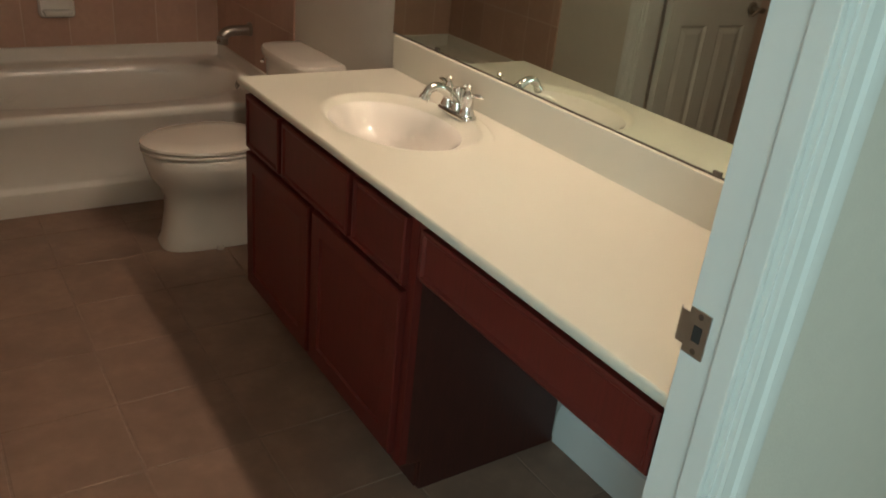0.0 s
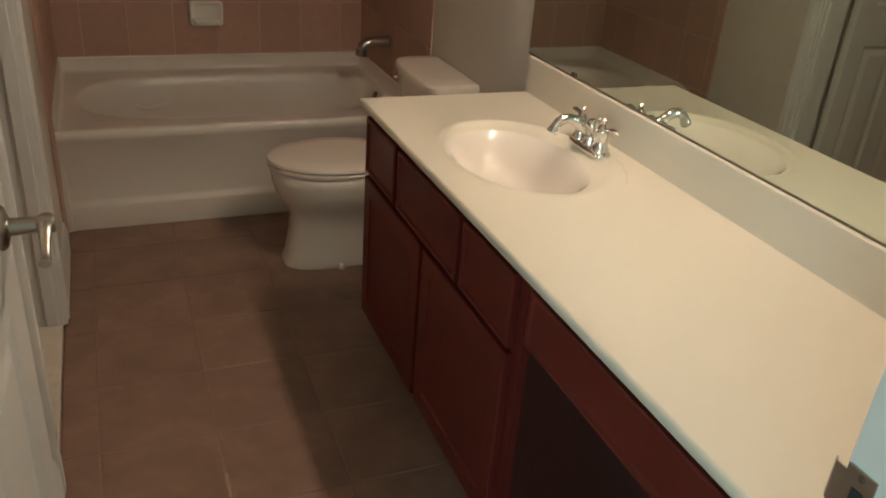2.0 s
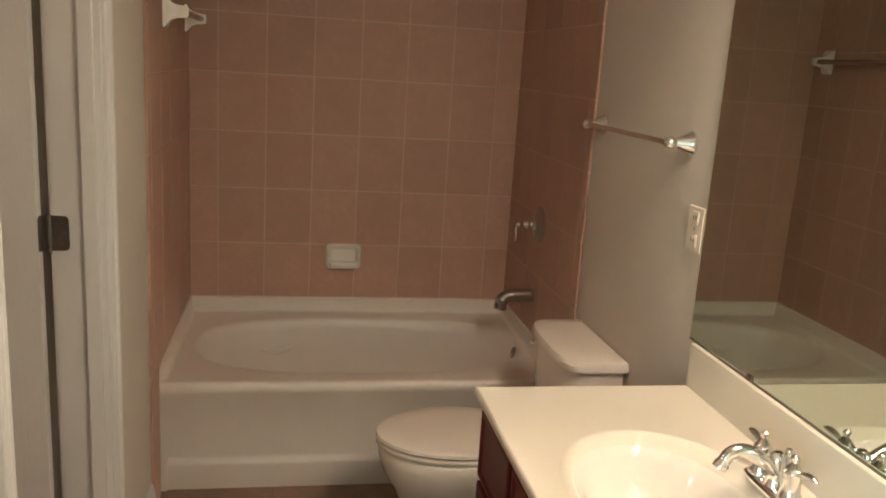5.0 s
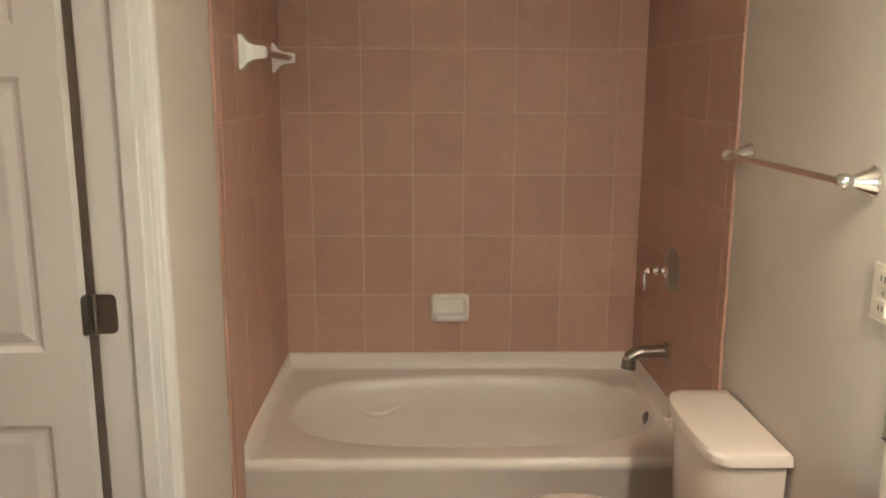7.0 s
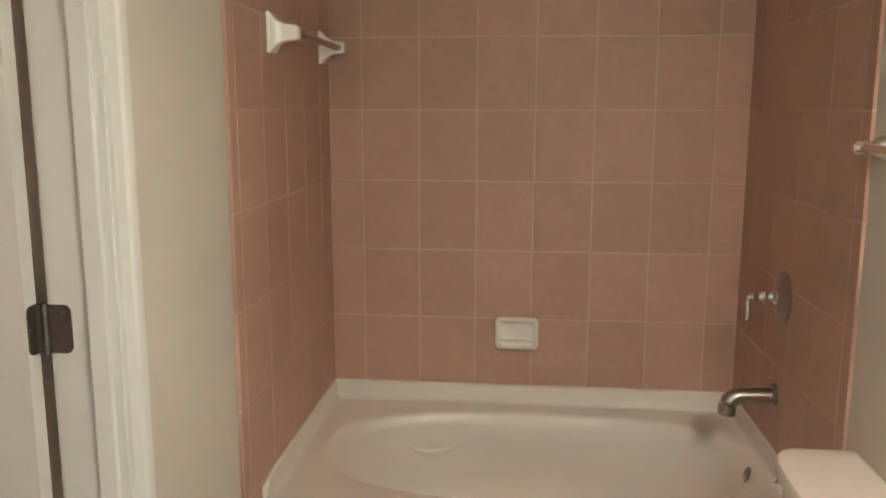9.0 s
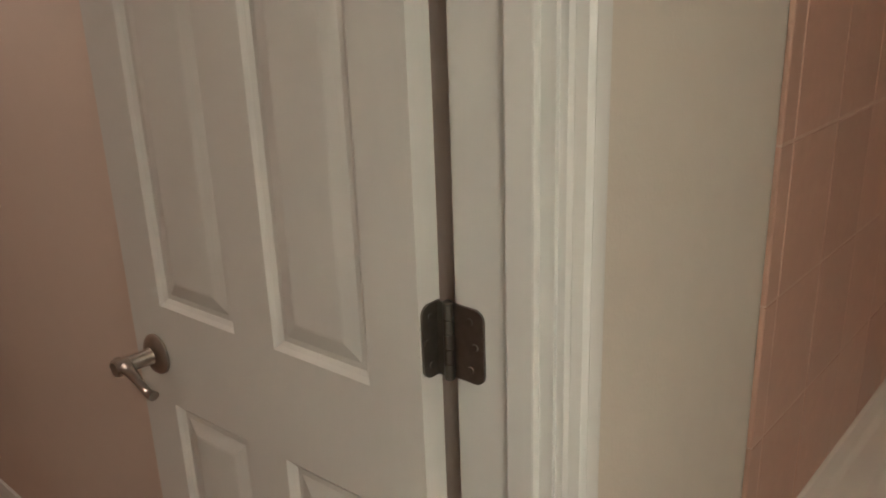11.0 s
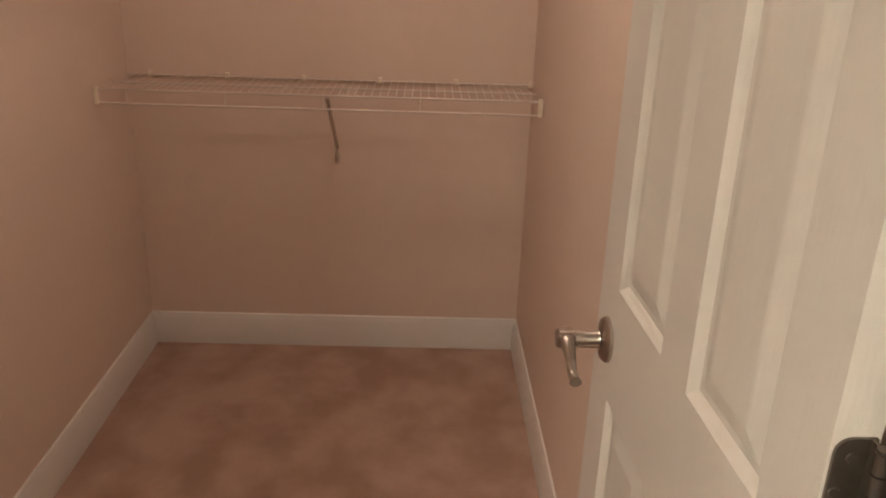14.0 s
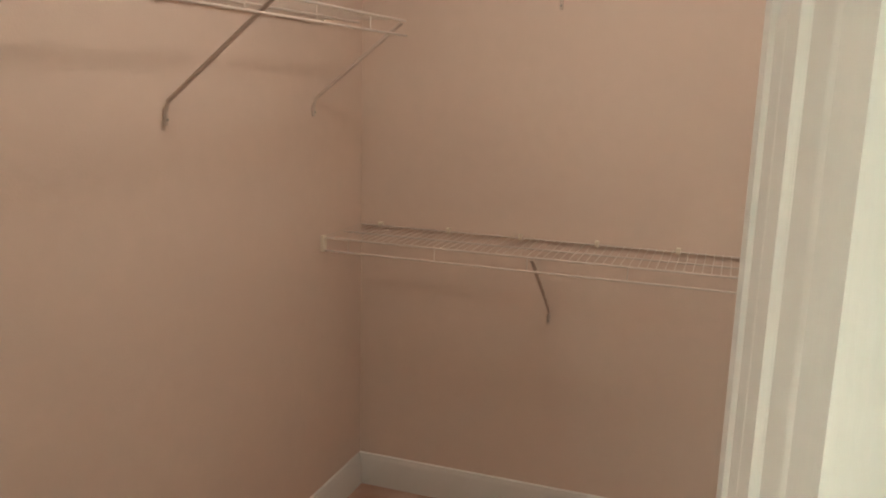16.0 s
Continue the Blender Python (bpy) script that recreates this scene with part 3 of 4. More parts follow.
def chrome_bar():
    e = thing("towel_bar", (W, -1.37, 1.43), "chrome towel bar with flared round posts", "towel bar")
    for y in (-1.105, -1.735):
        part("post", lathed((W, y, 1.437), (-1, 0, 0), [(0, 0.033), (0.005, 0.033), (0.009, 0.029), (0.022, 0.0245), (0.036, 0.017), (0.047, 0.0125), (0.051, 0.016), (0.062, 0.018), (0.073, 0.014), (0.079, 0.006)], 28), CHROME, e, smooth=35)
    part("bar", tubed([(W - 0.062, -1.735, 1.437), (W - 0.062, -1.105, 1.437)], 0.0085, 16), CHROME, e, smooth=40)


chrome_bar()


def outlet():
    e = thing("outlet_plate", (W, -1.819, 1.228), "ivory plastic outlet plate on the wall beside the mirror", "outlet")
    y0, y1, z0, z1 = -1.859, -1.779, 1.170, 1.286
    part("plate", boxed(W - 0.007, W - 0.0005, y0, y1, z0, z1, 0.0035), PLASTIC, e)
    for z in (1.199, 1.257):
        socket = part("socket", boxed(W - 0.0095, W - 0.006, -1.836, -1.802, z - 0.016, z + 0.016, 0.0015), PLASTIC, e)
        for y in (-1.826, -1.813):
            # slots are dark patches coloured like the shade within them
            part("slot", boxed(W - 0.0102, W - 0.0094, y - 0.0014, y + 0.0014, z - 0.005, z + 0.006), SHADOWGAP, socket)
    part("screw", lathed((W - 0.0072, -1.819, 1.228), (-1, 0, 0), [(0, 0.004), (0.001, 0.003)], 10), NICKEL, e)


outlet()


# ---- toilet ----
def toilet():
    yc = -1.30
    e = thing("toilet", (1.0, yc, 0), "bone porcelain toilet with closed lid beside the vanity", "toilet")

    def egg(x_back, x_front, half, z, n=40, sq=0.0):
        """An egg outline that is rounder at the front."""
        xm = x_back - (x_back - x_front) * 0.42
        ring = []
        for k in range(n):
            t = 2 * math.pi * k / n
            c, s = math.cos(t), math.sin(t)
            p = 2.0 + sq
            r = (abs(c) ** p + abs(s) ** p) ** (-1 / p)
            x = xm + (x_back - xm if c > 0 else xm - x_front) * c * r
            ring.append(Vector((x, yc + half * s * r, z)))
        return ring
    rings = [egg(1.24, 0.792, 0.118, 0.0, sq=1.4), egg(1.24, 0.792, 0.12, 0.012, sq=1.4), egg(1.22, 0.806, 0.112, 0.04, sq=1.3), egg(1.21, 0.82, 0.108, 0.14, sq=1.0),
             egg(1.21, 0.822, 0.122, 0.21, sq=0.6), egg(1.22, 0.80, 0.15, 0.255, sq=0.2), egg(1.22, 0.772, 0.172, 0.295), egg(1.23, 0.756, 0.184, 0.35), egg(1.23, 0.752, 0.187, 0.385), egg(1.23, 0.76, 0.18, 0.395)]
    part("bowl", loft(bmesh.new(), rings), PORC, e, smooth=60)
    part("foot", loft(bmesh.new(), [egg(1.40, 1.12, 0.10, 0.0, sq=2), egg(1.40, 1.12, 0.10, 0.2, sq=2), egg(1.44, 1.1, 0.12, 0.33, sq=2), egg(1.44, 1.1, 0.17, 0.385, sq=2)]), PORC, e, smooth=60)
    part("seat", loft(bmesh.new(), [egg(1.225, 0.748, 0.184, 0.397), egg(1.228, 0.743, 0.189, 0.403), egg(1.228, 0.743, 0.189, 0.41), egg(1.225, 0.748, 0.184, 0.414)]), PORC, e, smooth=40)
    part("lid", loft(bmesh.new(), [egg(1.225, 0.75, 0.184, 0.418), egg(1.228, 0.742, 0.19, 0.424), egg(1.228, 0.744, 0.188, 0.434), egg(1.215, 0.765, 0.17, 0.441), egg(1.18, 0.82, 0.11, 0.444)]), PORC, e, smooth=50)
    for y in (-0.075, 0.075):
        part("lid_hinge", lathed((1.225, yc + y, 0.4), (0, 0, 1), [(0, 0.016), (0.035, 0.016), (0.042, 0.01)], 16), PORC, e, smooth=40)

    def bowed(x0, x1, h, z, bow, n=28):
        """A tank outline whose front bows outward."""
        x0, x1 = x0 + 0.026, x1 + 0.026
        ring = [Vector((x1, yc - h, z)), Vector((x1, yc + h, z))]
        for k in range(n + 1):
            t = math.sin(math.pi / 2 * (1 - 2 * k / n))
            ring.append(Vector((x0 + bow * 1.7 * (1 - (1 - min(1, abs(t)) ** 3.2) ** (1 / 3.2)), yc + h * t, z)))
        return ring
    bm = loft(bmesh.new(), [bowed(1.285, 1.44, 0.17, 0.375, 0.04), bowed(1.275, 1.445, 0.195, 0.42, 0.045), bowed(1.262, 1.447, 0.207, 0.71, 0.05)])
    part("tank", bm, PORC, e, smooth=35)
    bm = loft(bmesh.new(), [bowed(1.256, 1.452, 0.214, 0.711, 0.05), bowed(1.248, 1.455, 0.222, 0.716, 0.05), bowed(1.247, 1.455, 0.223, 0.735, 0.05), bowed(1.253, 1.453, 0.218, 0.746, 0.05), bowed(1.275, 1.445, 0.20, 0.752, 0.05), bowed(1.3, 1.43, 0.15, 0.754, 0.04)])
    part("tank_lid", bm, PORC, e, smooth=35)
    part("flush_lever_base", lathed((1.345, yc + 0.188, 0.69), (-0.8, 0.6, 0), [(0, 0.015), (0.008, 0.015), (0.014, 0.012), (0.022, 0.008)], 20), CHROME, e, "chrome flush lever", smooth=35)
    part("flush_lever", tubed([(1.327, yc + 0.202, 0.69), (1.305, yc + 0.185, 0.687), (1.285, yc + 0.155, 0.682)], [0.007, 0.006, 0.008], 12, 0.7), CHROME, e, smooth=50)
    for y in (-0.085, 0.085):
        part("bolt_cap", lathed((1.0, yc + y * 1.4, 0.0), (0, 0, 1), [(0, 0.016), (0.01, 0.015), (0.018, 0.008)], 14), PORC, e, smooth=50)


toilet()


# ---- vanity ----
VZ = 0.838
VX = 0.912
VY0, VY1 = YN + 0.001, -1.904
CAB0, CAB1 = -2.972, -1.922


def panel_front(x, y0, y1, z0, z1, frame_w, bm):
    """A drawer or door front facing west with a recessed centre."""
    prof = [(0, 0.0), (0, -0.016), (0.004, -0.019), (frame_w, -0.019), (frame_w + 0.006, -0.013), (frame_w + 0.012, -0.012)]
    rings = [[Vector((x + d, y, z)) for y, z in ((y0 + i, z0 + i), (y1 - i, z0 + i), (y1 - i, z1 - i), (y0 + i, z1 - i))] for i, d in prof]
    return loft(bm, rings)


def vanity():
    e = thing("vanity_cabinet", (1.2, -2.45, 0), "dark cherry wood vanity cabinet with drawers and doors", "cabinet")
    fx = 0.948
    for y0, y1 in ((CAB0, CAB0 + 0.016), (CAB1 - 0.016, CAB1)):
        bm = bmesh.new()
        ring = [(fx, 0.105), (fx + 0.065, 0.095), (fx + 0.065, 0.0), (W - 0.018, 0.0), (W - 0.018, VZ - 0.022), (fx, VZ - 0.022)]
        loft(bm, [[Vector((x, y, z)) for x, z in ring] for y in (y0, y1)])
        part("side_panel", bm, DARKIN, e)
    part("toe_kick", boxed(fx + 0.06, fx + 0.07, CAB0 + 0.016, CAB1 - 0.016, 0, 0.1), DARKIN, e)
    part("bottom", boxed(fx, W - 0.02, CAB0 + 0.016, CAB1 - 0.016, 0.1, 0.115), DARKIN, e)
    bm = bmesh.new()
    L = CAB1 - CAB0
    for b in ((CAB0 - 0.001, CAB0 + 0.03, 0.105, VZ - 0.022), (CAB1 - 0.03, CAB1 + 0.001, 0.105, VZ - 0.022), ((CAB0 + CAB1) / 2 - 0.02, (CAB0 + CAB1) / 2 + 0.02, 0.105, 0.61),
              (CAB0 + 0.03, CAB1 - 0.03, 0.105, 0.14), (CAB0 + 0.03, CAB1 - 0.03, 0.585, 0.63), (CAB0 + 0.03, CAB1 - 0.03, 0.785, VZ - 0.022)):
        box(bm, fx - 0.002, fx + 0.018, b[0], b[1], b[2], b[3])
    for u in (0.275, 0.71):
        y = CAB1 - L * u
        box(bm, fx - 0.002, fx + 0.018, y - 0.015, y + 0.015, 0.63, 0.785)
    part("face_frame", bm, CHERRY, e)
    # dark sheet that stands in for the shade in gaps between the fronts
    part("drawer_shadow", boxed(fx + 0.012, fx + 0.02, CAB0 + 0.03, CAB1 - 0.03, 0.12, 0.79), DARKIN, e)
    for u0, u1 in ((0.012, 0.265), (0.29, 0.70), (0.722, 0.972)):
        part("drawer_front", panel_front(fx - 0.003, CAB1 - L * u1, CAB1 - L * u0, 0.618, 0.79, 0.012, bmesh.new()), CHERRY, e, smooth=25)
    for u0, u1 in ((0.012, 0.478), (0.5, 0.972)):
        part("cabinet_door", panel_front(fx - 0.003, CAB1 - L * u1, CAB1 - L * u0, 0.128, 0.602, 0.055, bmesh.new()), CHERRY, e, smooth=25)
    k = thing("knee_drawer", (1.0, -3.3, 0.7), "dark cherry wood apron over the vanity knee space", "drawer")
    part("apron_board", boxed(fx - 0.0, fx + 0.018, YN, CAB0 - 0.002, 0.655, VZ - 0.024), CHERRY, k)
    part("front_panel", panel_front(fx - 0.001, YN + 0.03, CAB0 - 0.035, 0.668, 0.79, 0.01, bmesh.new()), CHERRY, k, smooth=25)
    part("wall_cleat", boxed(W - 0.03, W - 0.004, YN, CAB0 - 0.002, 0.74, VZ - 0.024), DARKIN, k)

    t = thing("countertop", (1.2, -2.8, VZ), "cream cultured marble vanity top with an oval moulded sink", "countertop")
    cx, cy = 1.19, -2.44
    x0, x1 = VX + 0.006, W - 0.02
    an = radial(cx, cy, x0, x1, VY0, VY1 - 0.006, 40)
    rings = [[Vector((x, y, VZ)) for _, x, y in an]]
    for a, b, z, p in ((0.216, 0.285, VZ, 2.1), (0.211, 0.28, VZ + 0.002, 2.1), (0.204, 0.273, VZ + 0.0035, 2.1), (0.196, 0.265, VZ + 0.002, 2.1), (0.190, 0.258, VZ - 0.003, 2.1)):
        rings.append(oval(an, cx, cy, a, b, z, p))
    bcx = cx - 0.018
    rings.append(oval(an, bcx, cy, 0.166, 0.234, VZ - 0.014, 2.1))
    part("slab", loft(bmesh.new(), rings, False, False), MARBLE, t, smooth=50)
    rings = [oval(an, bcx, cy, 0.1665, 0.2345, VZ - 0.0135, 2.1)]
    for a, b, z in ((0.156, 0.224, -0.022), (0.146, 0.214, -0.036), (0.132, 0.197, -0.06), (0.115, 0.172, -0.09), (0.09, 0.135, -0.115), (0.055, 0.08, -0.13), (0.025, 0.025, -0.136)):
        rings.append(oval(an, bcx, cy, a, b, VZ + z, 2.05))
    part("sink_bowl", loft(bmesh.new(), rings, False, True), BOWLM, t, "glossy cream oval sink bowl", smooth=60)
    part("drain", lathed((bcx + 0.005, cy, VZ - 0.1365), (0, 0, 1), [(0, 0.022), (0.003, 0.022), (0.004, 0.014), (0.007, 0.012)], 20), CHROME, t, smooth=40)
    edge = [(0.006, 0), (0.002, -0.002), (0, -0.007), (0, -0.018), (0.003, -0.022), (0.02, -0.022)]
    part("front_edge", loft(bmesh.new(), [[Vector((VX + u, y, VZ + v)) for u, v in edge] for y in (VY0, VY1)]), MARBLE, t, smooth=50)
    part("end_edge", loft(bmesh.new(), [[Vector((x, VY1 - u, VZ + v)) for u, v in edge] for x in (VX + 0.003, W - 0.002)]), MARBLE, t, smooth=50)
    part("underside", boxed(VX + 0.02, W - 0.02, VY0, CAB0 - 0.03, VZ - 0.022, VZ - 0.018), MARBLE, t)
    part("backsplash", boxed(W - 0.021, W - 0.001, VY0, VY1, VZ - 0.02, 0.951, 0.003, 2), MARBLE, t)
    # overflow ring moulded round the faucet deck
    part("deck_curve", loft(bmesh.new(), [[Vector((cx + (r + dr) * 0.0 + (0.238 + dr) * math.cos(a), cy + (0.318 + dr) * math.sin(a), VZ + dz)) for dr, dz in ((-0.005, 0), (0, 0.002), (0.005, 0))]
                                          for r in (0,) for a in [radians(-50 + 6 * k) for k in range(12)]], False, False, False), MARBLE, t, smooth=60)


vanity()


def faucet():
    fx, fy = 1.388, -2.432
    e = thing("faucet", (fx, fy, VZ), "chrome two-handle centreset faucet on the vanity top", "faucet")
    n = 36
    def plate(a, b, z):
        ring = []
        for k in range(n):
            t = 2 * math.pi * k / n
            c, s = math.cos(t), math.sin(t)
            ring.append(Vector((fx + a * c, fy + (b - a) * max(-1, min(1, s * 2.2)) + a * s, z)))
        return ring
    part("base_plate", loft(bmesh.new(), [plate(0.028, 0.082, VZ), plate(0.028, 0.082, VZ + 0.006), plate(0.025, 0.079, VZ + 0.011), plate(0.02, 0.074, VZ + 0.013)]), CHROME, e, smooth=40)
    part("spout_base", lathed((fx, fy, VZ + 0.012), (0, 0, 1), [(0, 0.022), (0.012, 0.018), (0.03, 0.015), (0.05, 0.016), (0.062, 0.014), (0.068, 0.008)], 24), CHROME, e, smooth=40)
    pts = smooth_path([(fx, fy, VZ + 0.04), (fx - 0.03, fy, VZ + 0.062), (fx - 0.068, fy, VZ + 0.084), (fx - 0.1, fy, VZ + 0.08), (fx - 0.12, fy, VZ + 0.05)], 28)
    k = len(pts)
    part("spout", tubed(pts, [0.0155 - 0.004 * i / k + (0.003 if i > k - 4 else 0) for i in range(k)], 18), CHROME, e, smooth=60)
    part("lift_rod", lathed((fx + 0.022, fy, VZ + 0.012), (0, 0, 1), [(0, 0.003), (0.058, 0.003), (0.06, 0.006), (0.067, 0.008), (0.074, 0.005)], 14), CHROME, e, smooth=50)
    for s in (-1, 1):
        y = fy + s * 0.051
        h = part("handle_post", lathed((fx, y, VZ + 0.012), (0, 0, 1), [(0, 0.023), (0.008, 0.022), (0.014, 0.018), (0.045, 0.0165), (0.05, 0.019), (0.056, 0.018), (0.064, 0.012), (0.072, 0.006), (0.076, 0.0085), (0.083, 0.0085), (0.088, 0.003)], 24), CHROME, e, smooth=40)
        part("lever_handle", tubed(smooth_path([(fx, y, VZ + 0.066), (fx + 0.002, y + s * 0.022, VZ + 0.074), (fx + 0.004, y + s * 0.045, VZ + 0.078), (fx + 0.006, y + s * 0.064, VZ + 0.076)], 15), [0.006, 0.006, 0.0055, 0.0055, 0.006, 0.007, 0.008, 0.0085, 0.009, 0.009, 0.009, 0.0085, 0.008, 0.0065, 0.004, 0.002], 12, 0.6), CHROME, h, smooth=60)


faucet()


def mirror():
    e = thing("mirror", (W, -2.8, 0.955), "large frameless wall mirror above the backsplash", "mirror")
    y0, y1, z0, z1 = YN + 0.01, -1.872, 0.9535, 2.0
    part("glass", boxed(W - 0.007, W - 0.001, y0, y1, z0, z1), MIRROR, e)
    for y in (-2.16, -3.3):
        part("clip", boxed(W - 0.011, W - 0.007, y - 0.011, y + 0.011, z0 - 0.002, z0 + 0.012, 0.002), PEWTER, e)
    part("edge_channel", boxed(W - 0.0095, W - 0.0075, y0, y1, z0 - 0.002, z0 + 0.0015), PEWTER, e, "thin dark metal channel along the bottom")


mirror()


def vanity_light():
    e = thing("vanity_light", (W, -2.72, 2.16), "nickel vanity light bar with four glowing glass bells", "wall lamp")
    part("back_plate", boxed(W - 0.03, W - 0.001, -3.08, -2.36, 2.12, 2.21, 0.008), NICKEL, e)
    for k in range(4):
        x, y = W - 0.15, -2.99 + k * 0.18
        arm = part("arm", tubed(smooth_path([(W - 0.03, y, 2.165), (W - 0.09, y, 2.185), (x, y, 2.19), (x, y, 2.165)], 15), 0.009, 10), NICKEL, e, smooth=50)
        part("socket", lathed((x, y, 2.17), (0, 0, -1), [(0, 0.02), (0.01, 0.026), (0.03, 0.028)], 20), NICKEL, arm, smooth=40)
        part("shade", lathed((x, y, 2.145), (0, 0, -1), [(0, 0.03), (0.02, 0.036), (0.05, 0.045), (0.09, 0.056), (0.10, 0.062), (0.099, 0.059), (0.07, 0.048)], 24), SHADE, e, "softly glowing frosted glass bell", smooth=60)
        part("bulb", lathed((x, y, 2.145), (0, 0, -1), [(0.02, 0.014), (0.04, 0.026), (0.07, 0.034), (0.095, 0.03), (0.105, 0.018), (0.109, 0.004)], 16), GLOW, e, "glowing bulb", smooth=60)


vanity_light()


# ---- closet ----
CLOSET_GLOW = bpy.data.materials.new("assumed_lamp_glass")
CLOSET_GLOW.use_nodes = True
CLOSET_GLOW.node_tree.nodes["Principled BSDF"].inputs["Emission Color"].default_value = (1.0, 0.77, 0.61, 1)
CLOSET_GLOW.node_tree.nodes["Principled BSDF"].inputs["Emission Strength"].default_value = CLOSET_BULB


# unseen lamp, assumed on the ceiling and added to light the closet
def assumed_closet_lamp():
    e = thing("assumed_ceiling_lamp", (-1.35, -2.02, H), "assumed small round closet ceiling lamp, unseen, with a glowing dome", "ceiling lamp")
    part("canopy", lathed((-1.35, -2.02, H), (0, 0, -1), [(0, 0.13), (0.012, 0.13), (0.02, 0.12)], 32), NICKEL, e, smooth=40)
    part("dome", lathed((-1.35, -2.02, H - 0.02), (0, 0, -1), [(0, 0.118), (0.03, 0.112), (0.055, 0.09), (0.07, 0.055), (0.076, 0.01)], 32), CLOSET_GLOW, e, "glowing frosted glass dome of the assumed lamp", smooth=60)


assumed_closet_lamp()

def wire_shelf(name, label, put, length, depth, posts, end_clips=True):
    """put(s, d, z): along the wall, out of the wall, above the shelf."""
    e = thing(name, put(length / 2, 0, 0), label, "wire shelf", "closet wire shelves")
    for nm, d, z in (("back_rod", 0.008, 0), ("middle_rod", depth * 0.5, -0.004), ("front_rod", depth, 0), ("hang_rod", depth + 0.004, -0.042)):
        part(nm, tubed([put(0.006, d, z), put(length - 0.006, d, z)], 0.0034, 8), WIRE, e)
    bm = bmesh.new()
    n = int(length / 0.0254)
    for k in range(n):
        s = 0.012 + k * 0.0254
        tube(bm, [put(s, 0.008, 0.004), put(s, depth, 0.004)], 0.001, 4)
    for k in range(int(length / 0.30)):
        s = 0.1 + k * 0.30
        tube(bm, [put(s, depth + 0.002, 0.002), put(s, depth + 0.004, -0.042)], 0.002, 4)
    tagged(part("wire_deck", bm, WIRE, e), kind="stuff")
    for k in range(int(length / 0.26) + 1):
        s = 0.08 + k * 0.26
        a, b = put(s - 0.007, 0, -0.006), put(s + 0.007, 0.014, 0.014)
        part("wall_clip", boxed(a.x, b.x, a.y, b.y, a.z, b.z, 0.002), PLASTIC, e)
    for s in posts:
        br = part("brace", tubed([put(s, depth - 0.004, -0.006), put(s, 0.016, -depth + 0.072), put(s, 0.006, -depth + 0.047), put(s, 0.006, -depth + 0.015)], 0.006, 8), BRACE, e, "angled metal shelf brace")
        part("screw", lathed(put(s, 0.011, -depth + 0.028), put(0, 1, 0) - put(0, 0, 0), [(0, 0.004), (0.002, 0.003)], 10), NICKEL, br)
    if end_clips:
        for s in (0.0, length - 0.018):
            a, b = put(s, depth - 0.012, -0.047), put(s + 0.014, depth + 0.01, 0.008)
            part("end_bracket", boxed(a.x, b.x, a.y, b.y, a.z, b.z, 0.003), PLASTIC, e)
    return e


wire_shelf("wire_shelf", "white wire closet shelf with hang rod on the back wall", lambda s, d, z: Vector((CX + d, CY0 + s, 1.022 + z)), CY1 - CY0, 0.305, (0.712,))
wire_shelf("wire_shelf", "high white wire closet shelf on the back wall", lambda s, d, z: Vector((CX + d, CY0 + s, 2.06 + z)), CY1 - CY0, 0.305, (0.70,))
wire_shelf("wire_shelf", "white wire closet shelf on the side wall with braces", lambda s, d, z: Vector((-0.30 - s, CY0 + d, 1.71 + z)), 1.86, 0.305, (0.40, 1.125, 1.835), False)


# ---- tiles ----
def tile_mesh(w, h, t, bevel=0.0018):
    """A tile in the xz plane, its face towards -y."""
    bm = bmesh.new()
    rings = []
    for i, y in ((0, 0), (0, -t + bevel), (bevel, -t)):
        rings.append([Vector((x, y, z)) for x, z in ((i, i), (w - i, i), (w - i, h - i), (i, h - i))])
    loft(bm, rings, False, True)
    me = mesh_of(bm, "tile")
    me.materials.append(TILE)
    return me


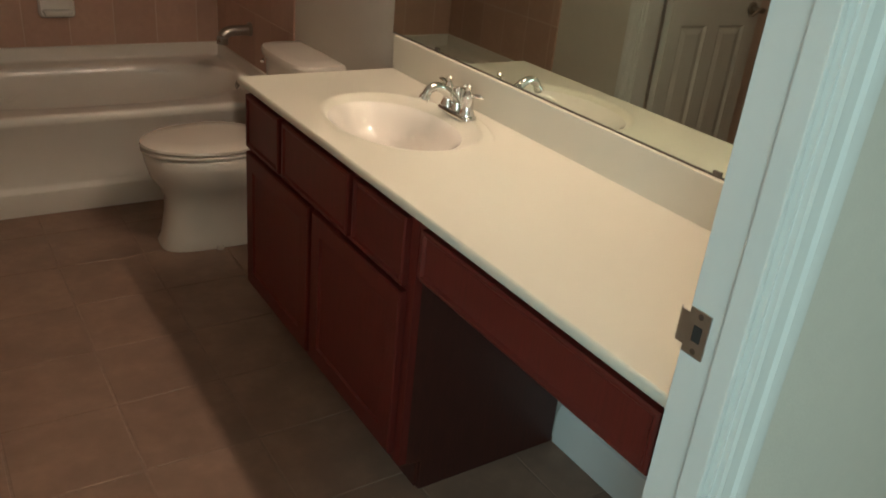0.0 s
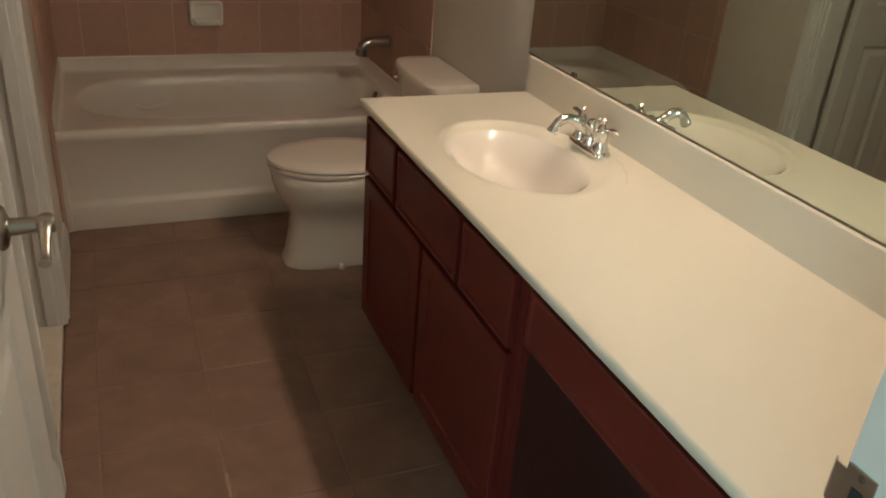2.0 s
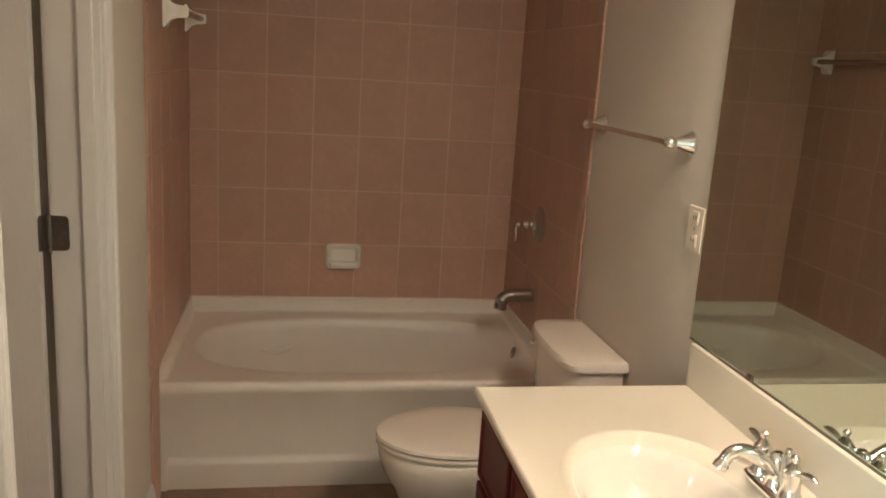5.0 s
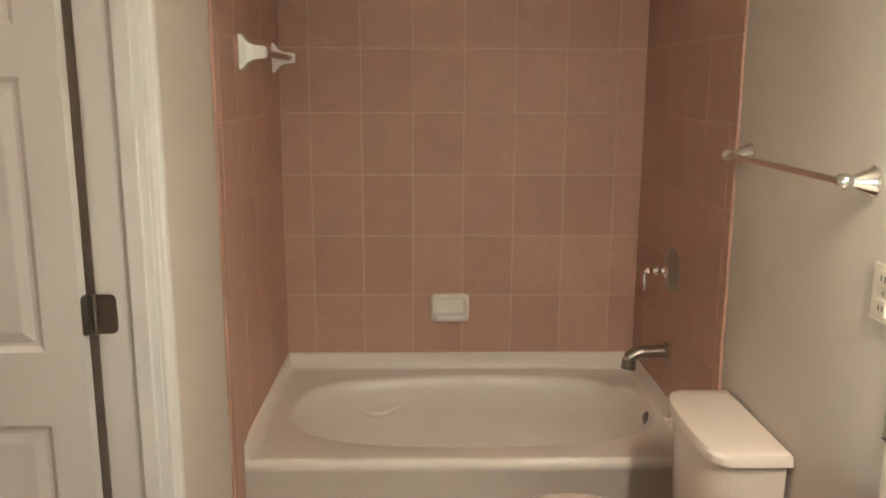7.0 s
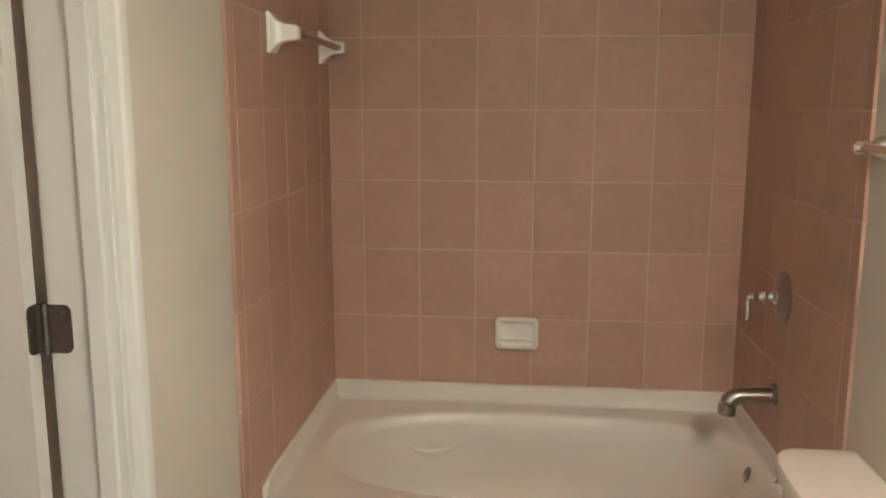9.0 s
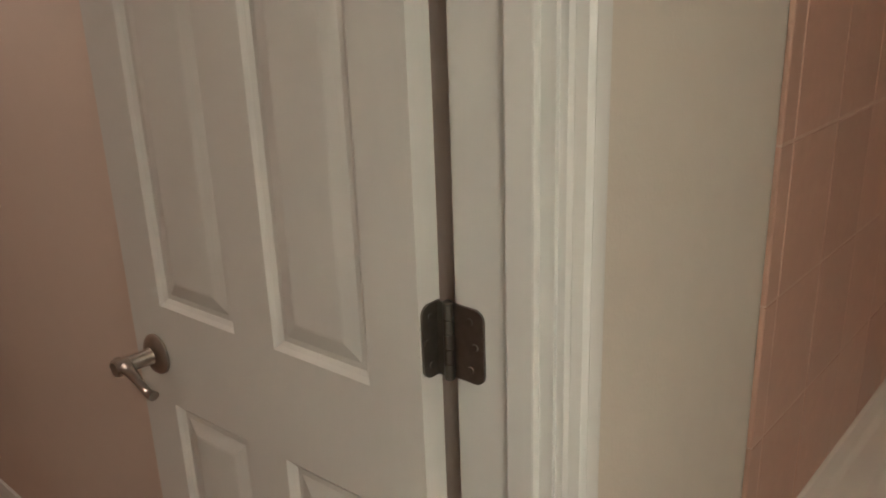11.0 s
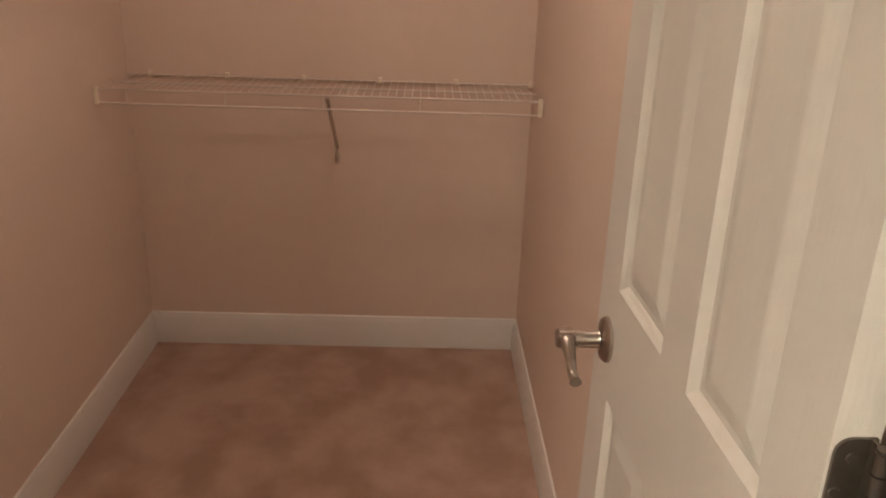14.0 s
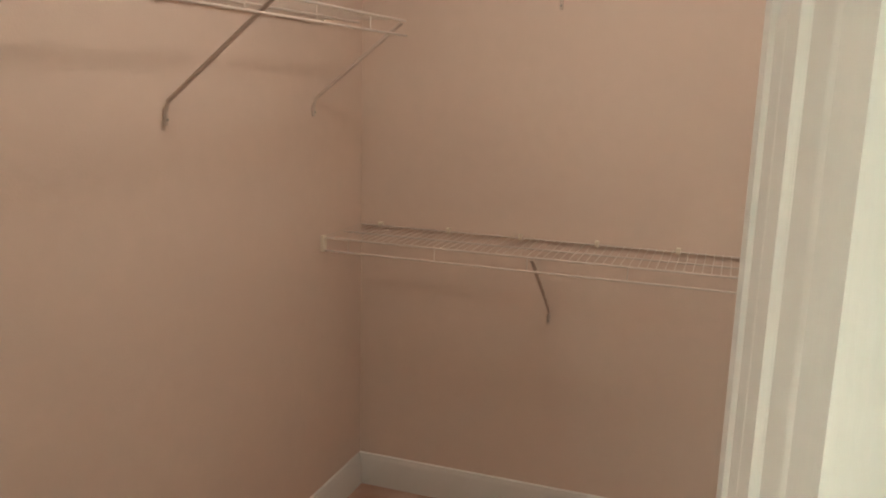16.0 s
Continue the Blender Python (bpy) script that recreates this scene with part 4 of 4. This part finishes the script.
def tiling():
    cache = {}
    rng = random.Random(4)

    def piece(w, h, m, parent):
        key = (round(w, 4), round(h, 4))
        if key not in cache:
            cache[key] = tile_mesh(*key, 0.008)
        ob = new("tile", cache[key])
        ob.parent = parent
        ob.matrix_basis = m @ pose(0, rng.uniform(-0.0006, 0.0004), 0, 0, 0, 0)

    g, pw, ph, z0 = 0.004, 0.206, 0.252, 0.506
    rows = [(z0 + ph * k, z0 + ph * (k + 1)) for k in range(7)]
    xs = [0.010, 0.128] + [0.128 + pw * k for k in range(1, 7)] + [W - 0.010]
    for a, b in zip(xs, xs[1:]):
        for r0, r1 in rows:
            piece(b - a - g, r1 - r0 - g, pose(a + g / 2, -0.002, r0 + g / 2), NORTH)
    solid("grout_north", boxed(0.001, W - 0.001, -0.0092, -0.0005, 0.49, z0 + ph * 7), GROUT, "tan grout behind the wall tiles", "grout", "structure")
    for wall_ob, x, sgn, edge in ((WEST, 0.0, 1, -1.03), (EAST, W, -1, -1.02)):
        ys = [edge, edge + 0.052] + [edge + 0.052 + pw * k for k in range(1, 5)]
        ys = [y for y in ys if y < -0.05] + [-0.010]
        for a, b in zip(ys, ys[1:]):
            for r0, r1 in rows:
                w = b - a - g
                m = pose(x + 0.002 * sgn, a + g / 2, r0 + g / 2, 0, 0, 90) if sgn > 0 else pose(x - 0.002, b - g / 2, r0 + g / 2, 0, 0, -90)
                piece(w, r1 - r0 - g, m, wall_ob)
        # narrow tiles in front of the tub, down to the floor
        for r0, r1 in ((0.002, 0.254), (0.254, z0)):
            for a, b in ((edge, edge + 0.052), (edge + 0.052, -0.892)):
                m = pose(x + 0.002 * sgn, a + g / 2, r0 + g / 2, 0, 0, 90) if sgn > 0 else pose(x - 0.002, b - g / 2, r0 + g / 2, 0, 0, -90)
                piece(b - a - g, r1 - r0 - g, m, wall_ob)
        solid("grout_side", boxed(x + 0.0005 * sgn, x + 0.0092 * sgn, edge + 0.005, -0.007, 0.49, z0 + ph * 7), GROUT, "tan grout behind the wall tiles", "grout", "structure")
        solid("grout_side", boxed(x + 0.0005 * sgn, x + 0.0092 * sgn, edge + 0.005, -0.892, 0.002, 0.49), GROUT, "tan grout behind the wall tiles", "grout", "structure")

    p = 0.308
    fx = [0.001] + [0.099 + p * k for k in range(5)] + [W - 0.001]
    fx = [x for x in fx if x < W - 0.03] + [W - 0.001]
    fy = [YO + 0.001] + [-2.90 - p * 2 + p * k for k in range(0, 10)]
    fy = [y for y in fy if y < -0.80] + [-0.70]
    floor_cache = {}
    for a, b in zip(fx, fx[1:]):
        for c, d in zip(fy, fy[1:]):
            key = (round(b - a, 3), round(d - c, 3))
            if key not in floor_cache:
                bm = bmesh.new()
                w, h = key[0] - 0.006, key[1] - 0.006
                loft(bm, [[Vector((x, y, z)) for x, y in ((i, i), (w - i, i), (w - i, h - i), (i, h - i))] for i, z in ((0, -0.006), (0, -0.0015), (0.002, 0))], False, True)
                me = mesh_of(bm, "tile")
                me.materials.append(FLOORT)
                floor_cache[key] = me
            ob = new("tile", floor_cache[key])
            ob.parent = FLOOR
            ob.location = (a + 0.003, c + 0.003, rng.uniform(-0.0008, 0.0))


tiling()
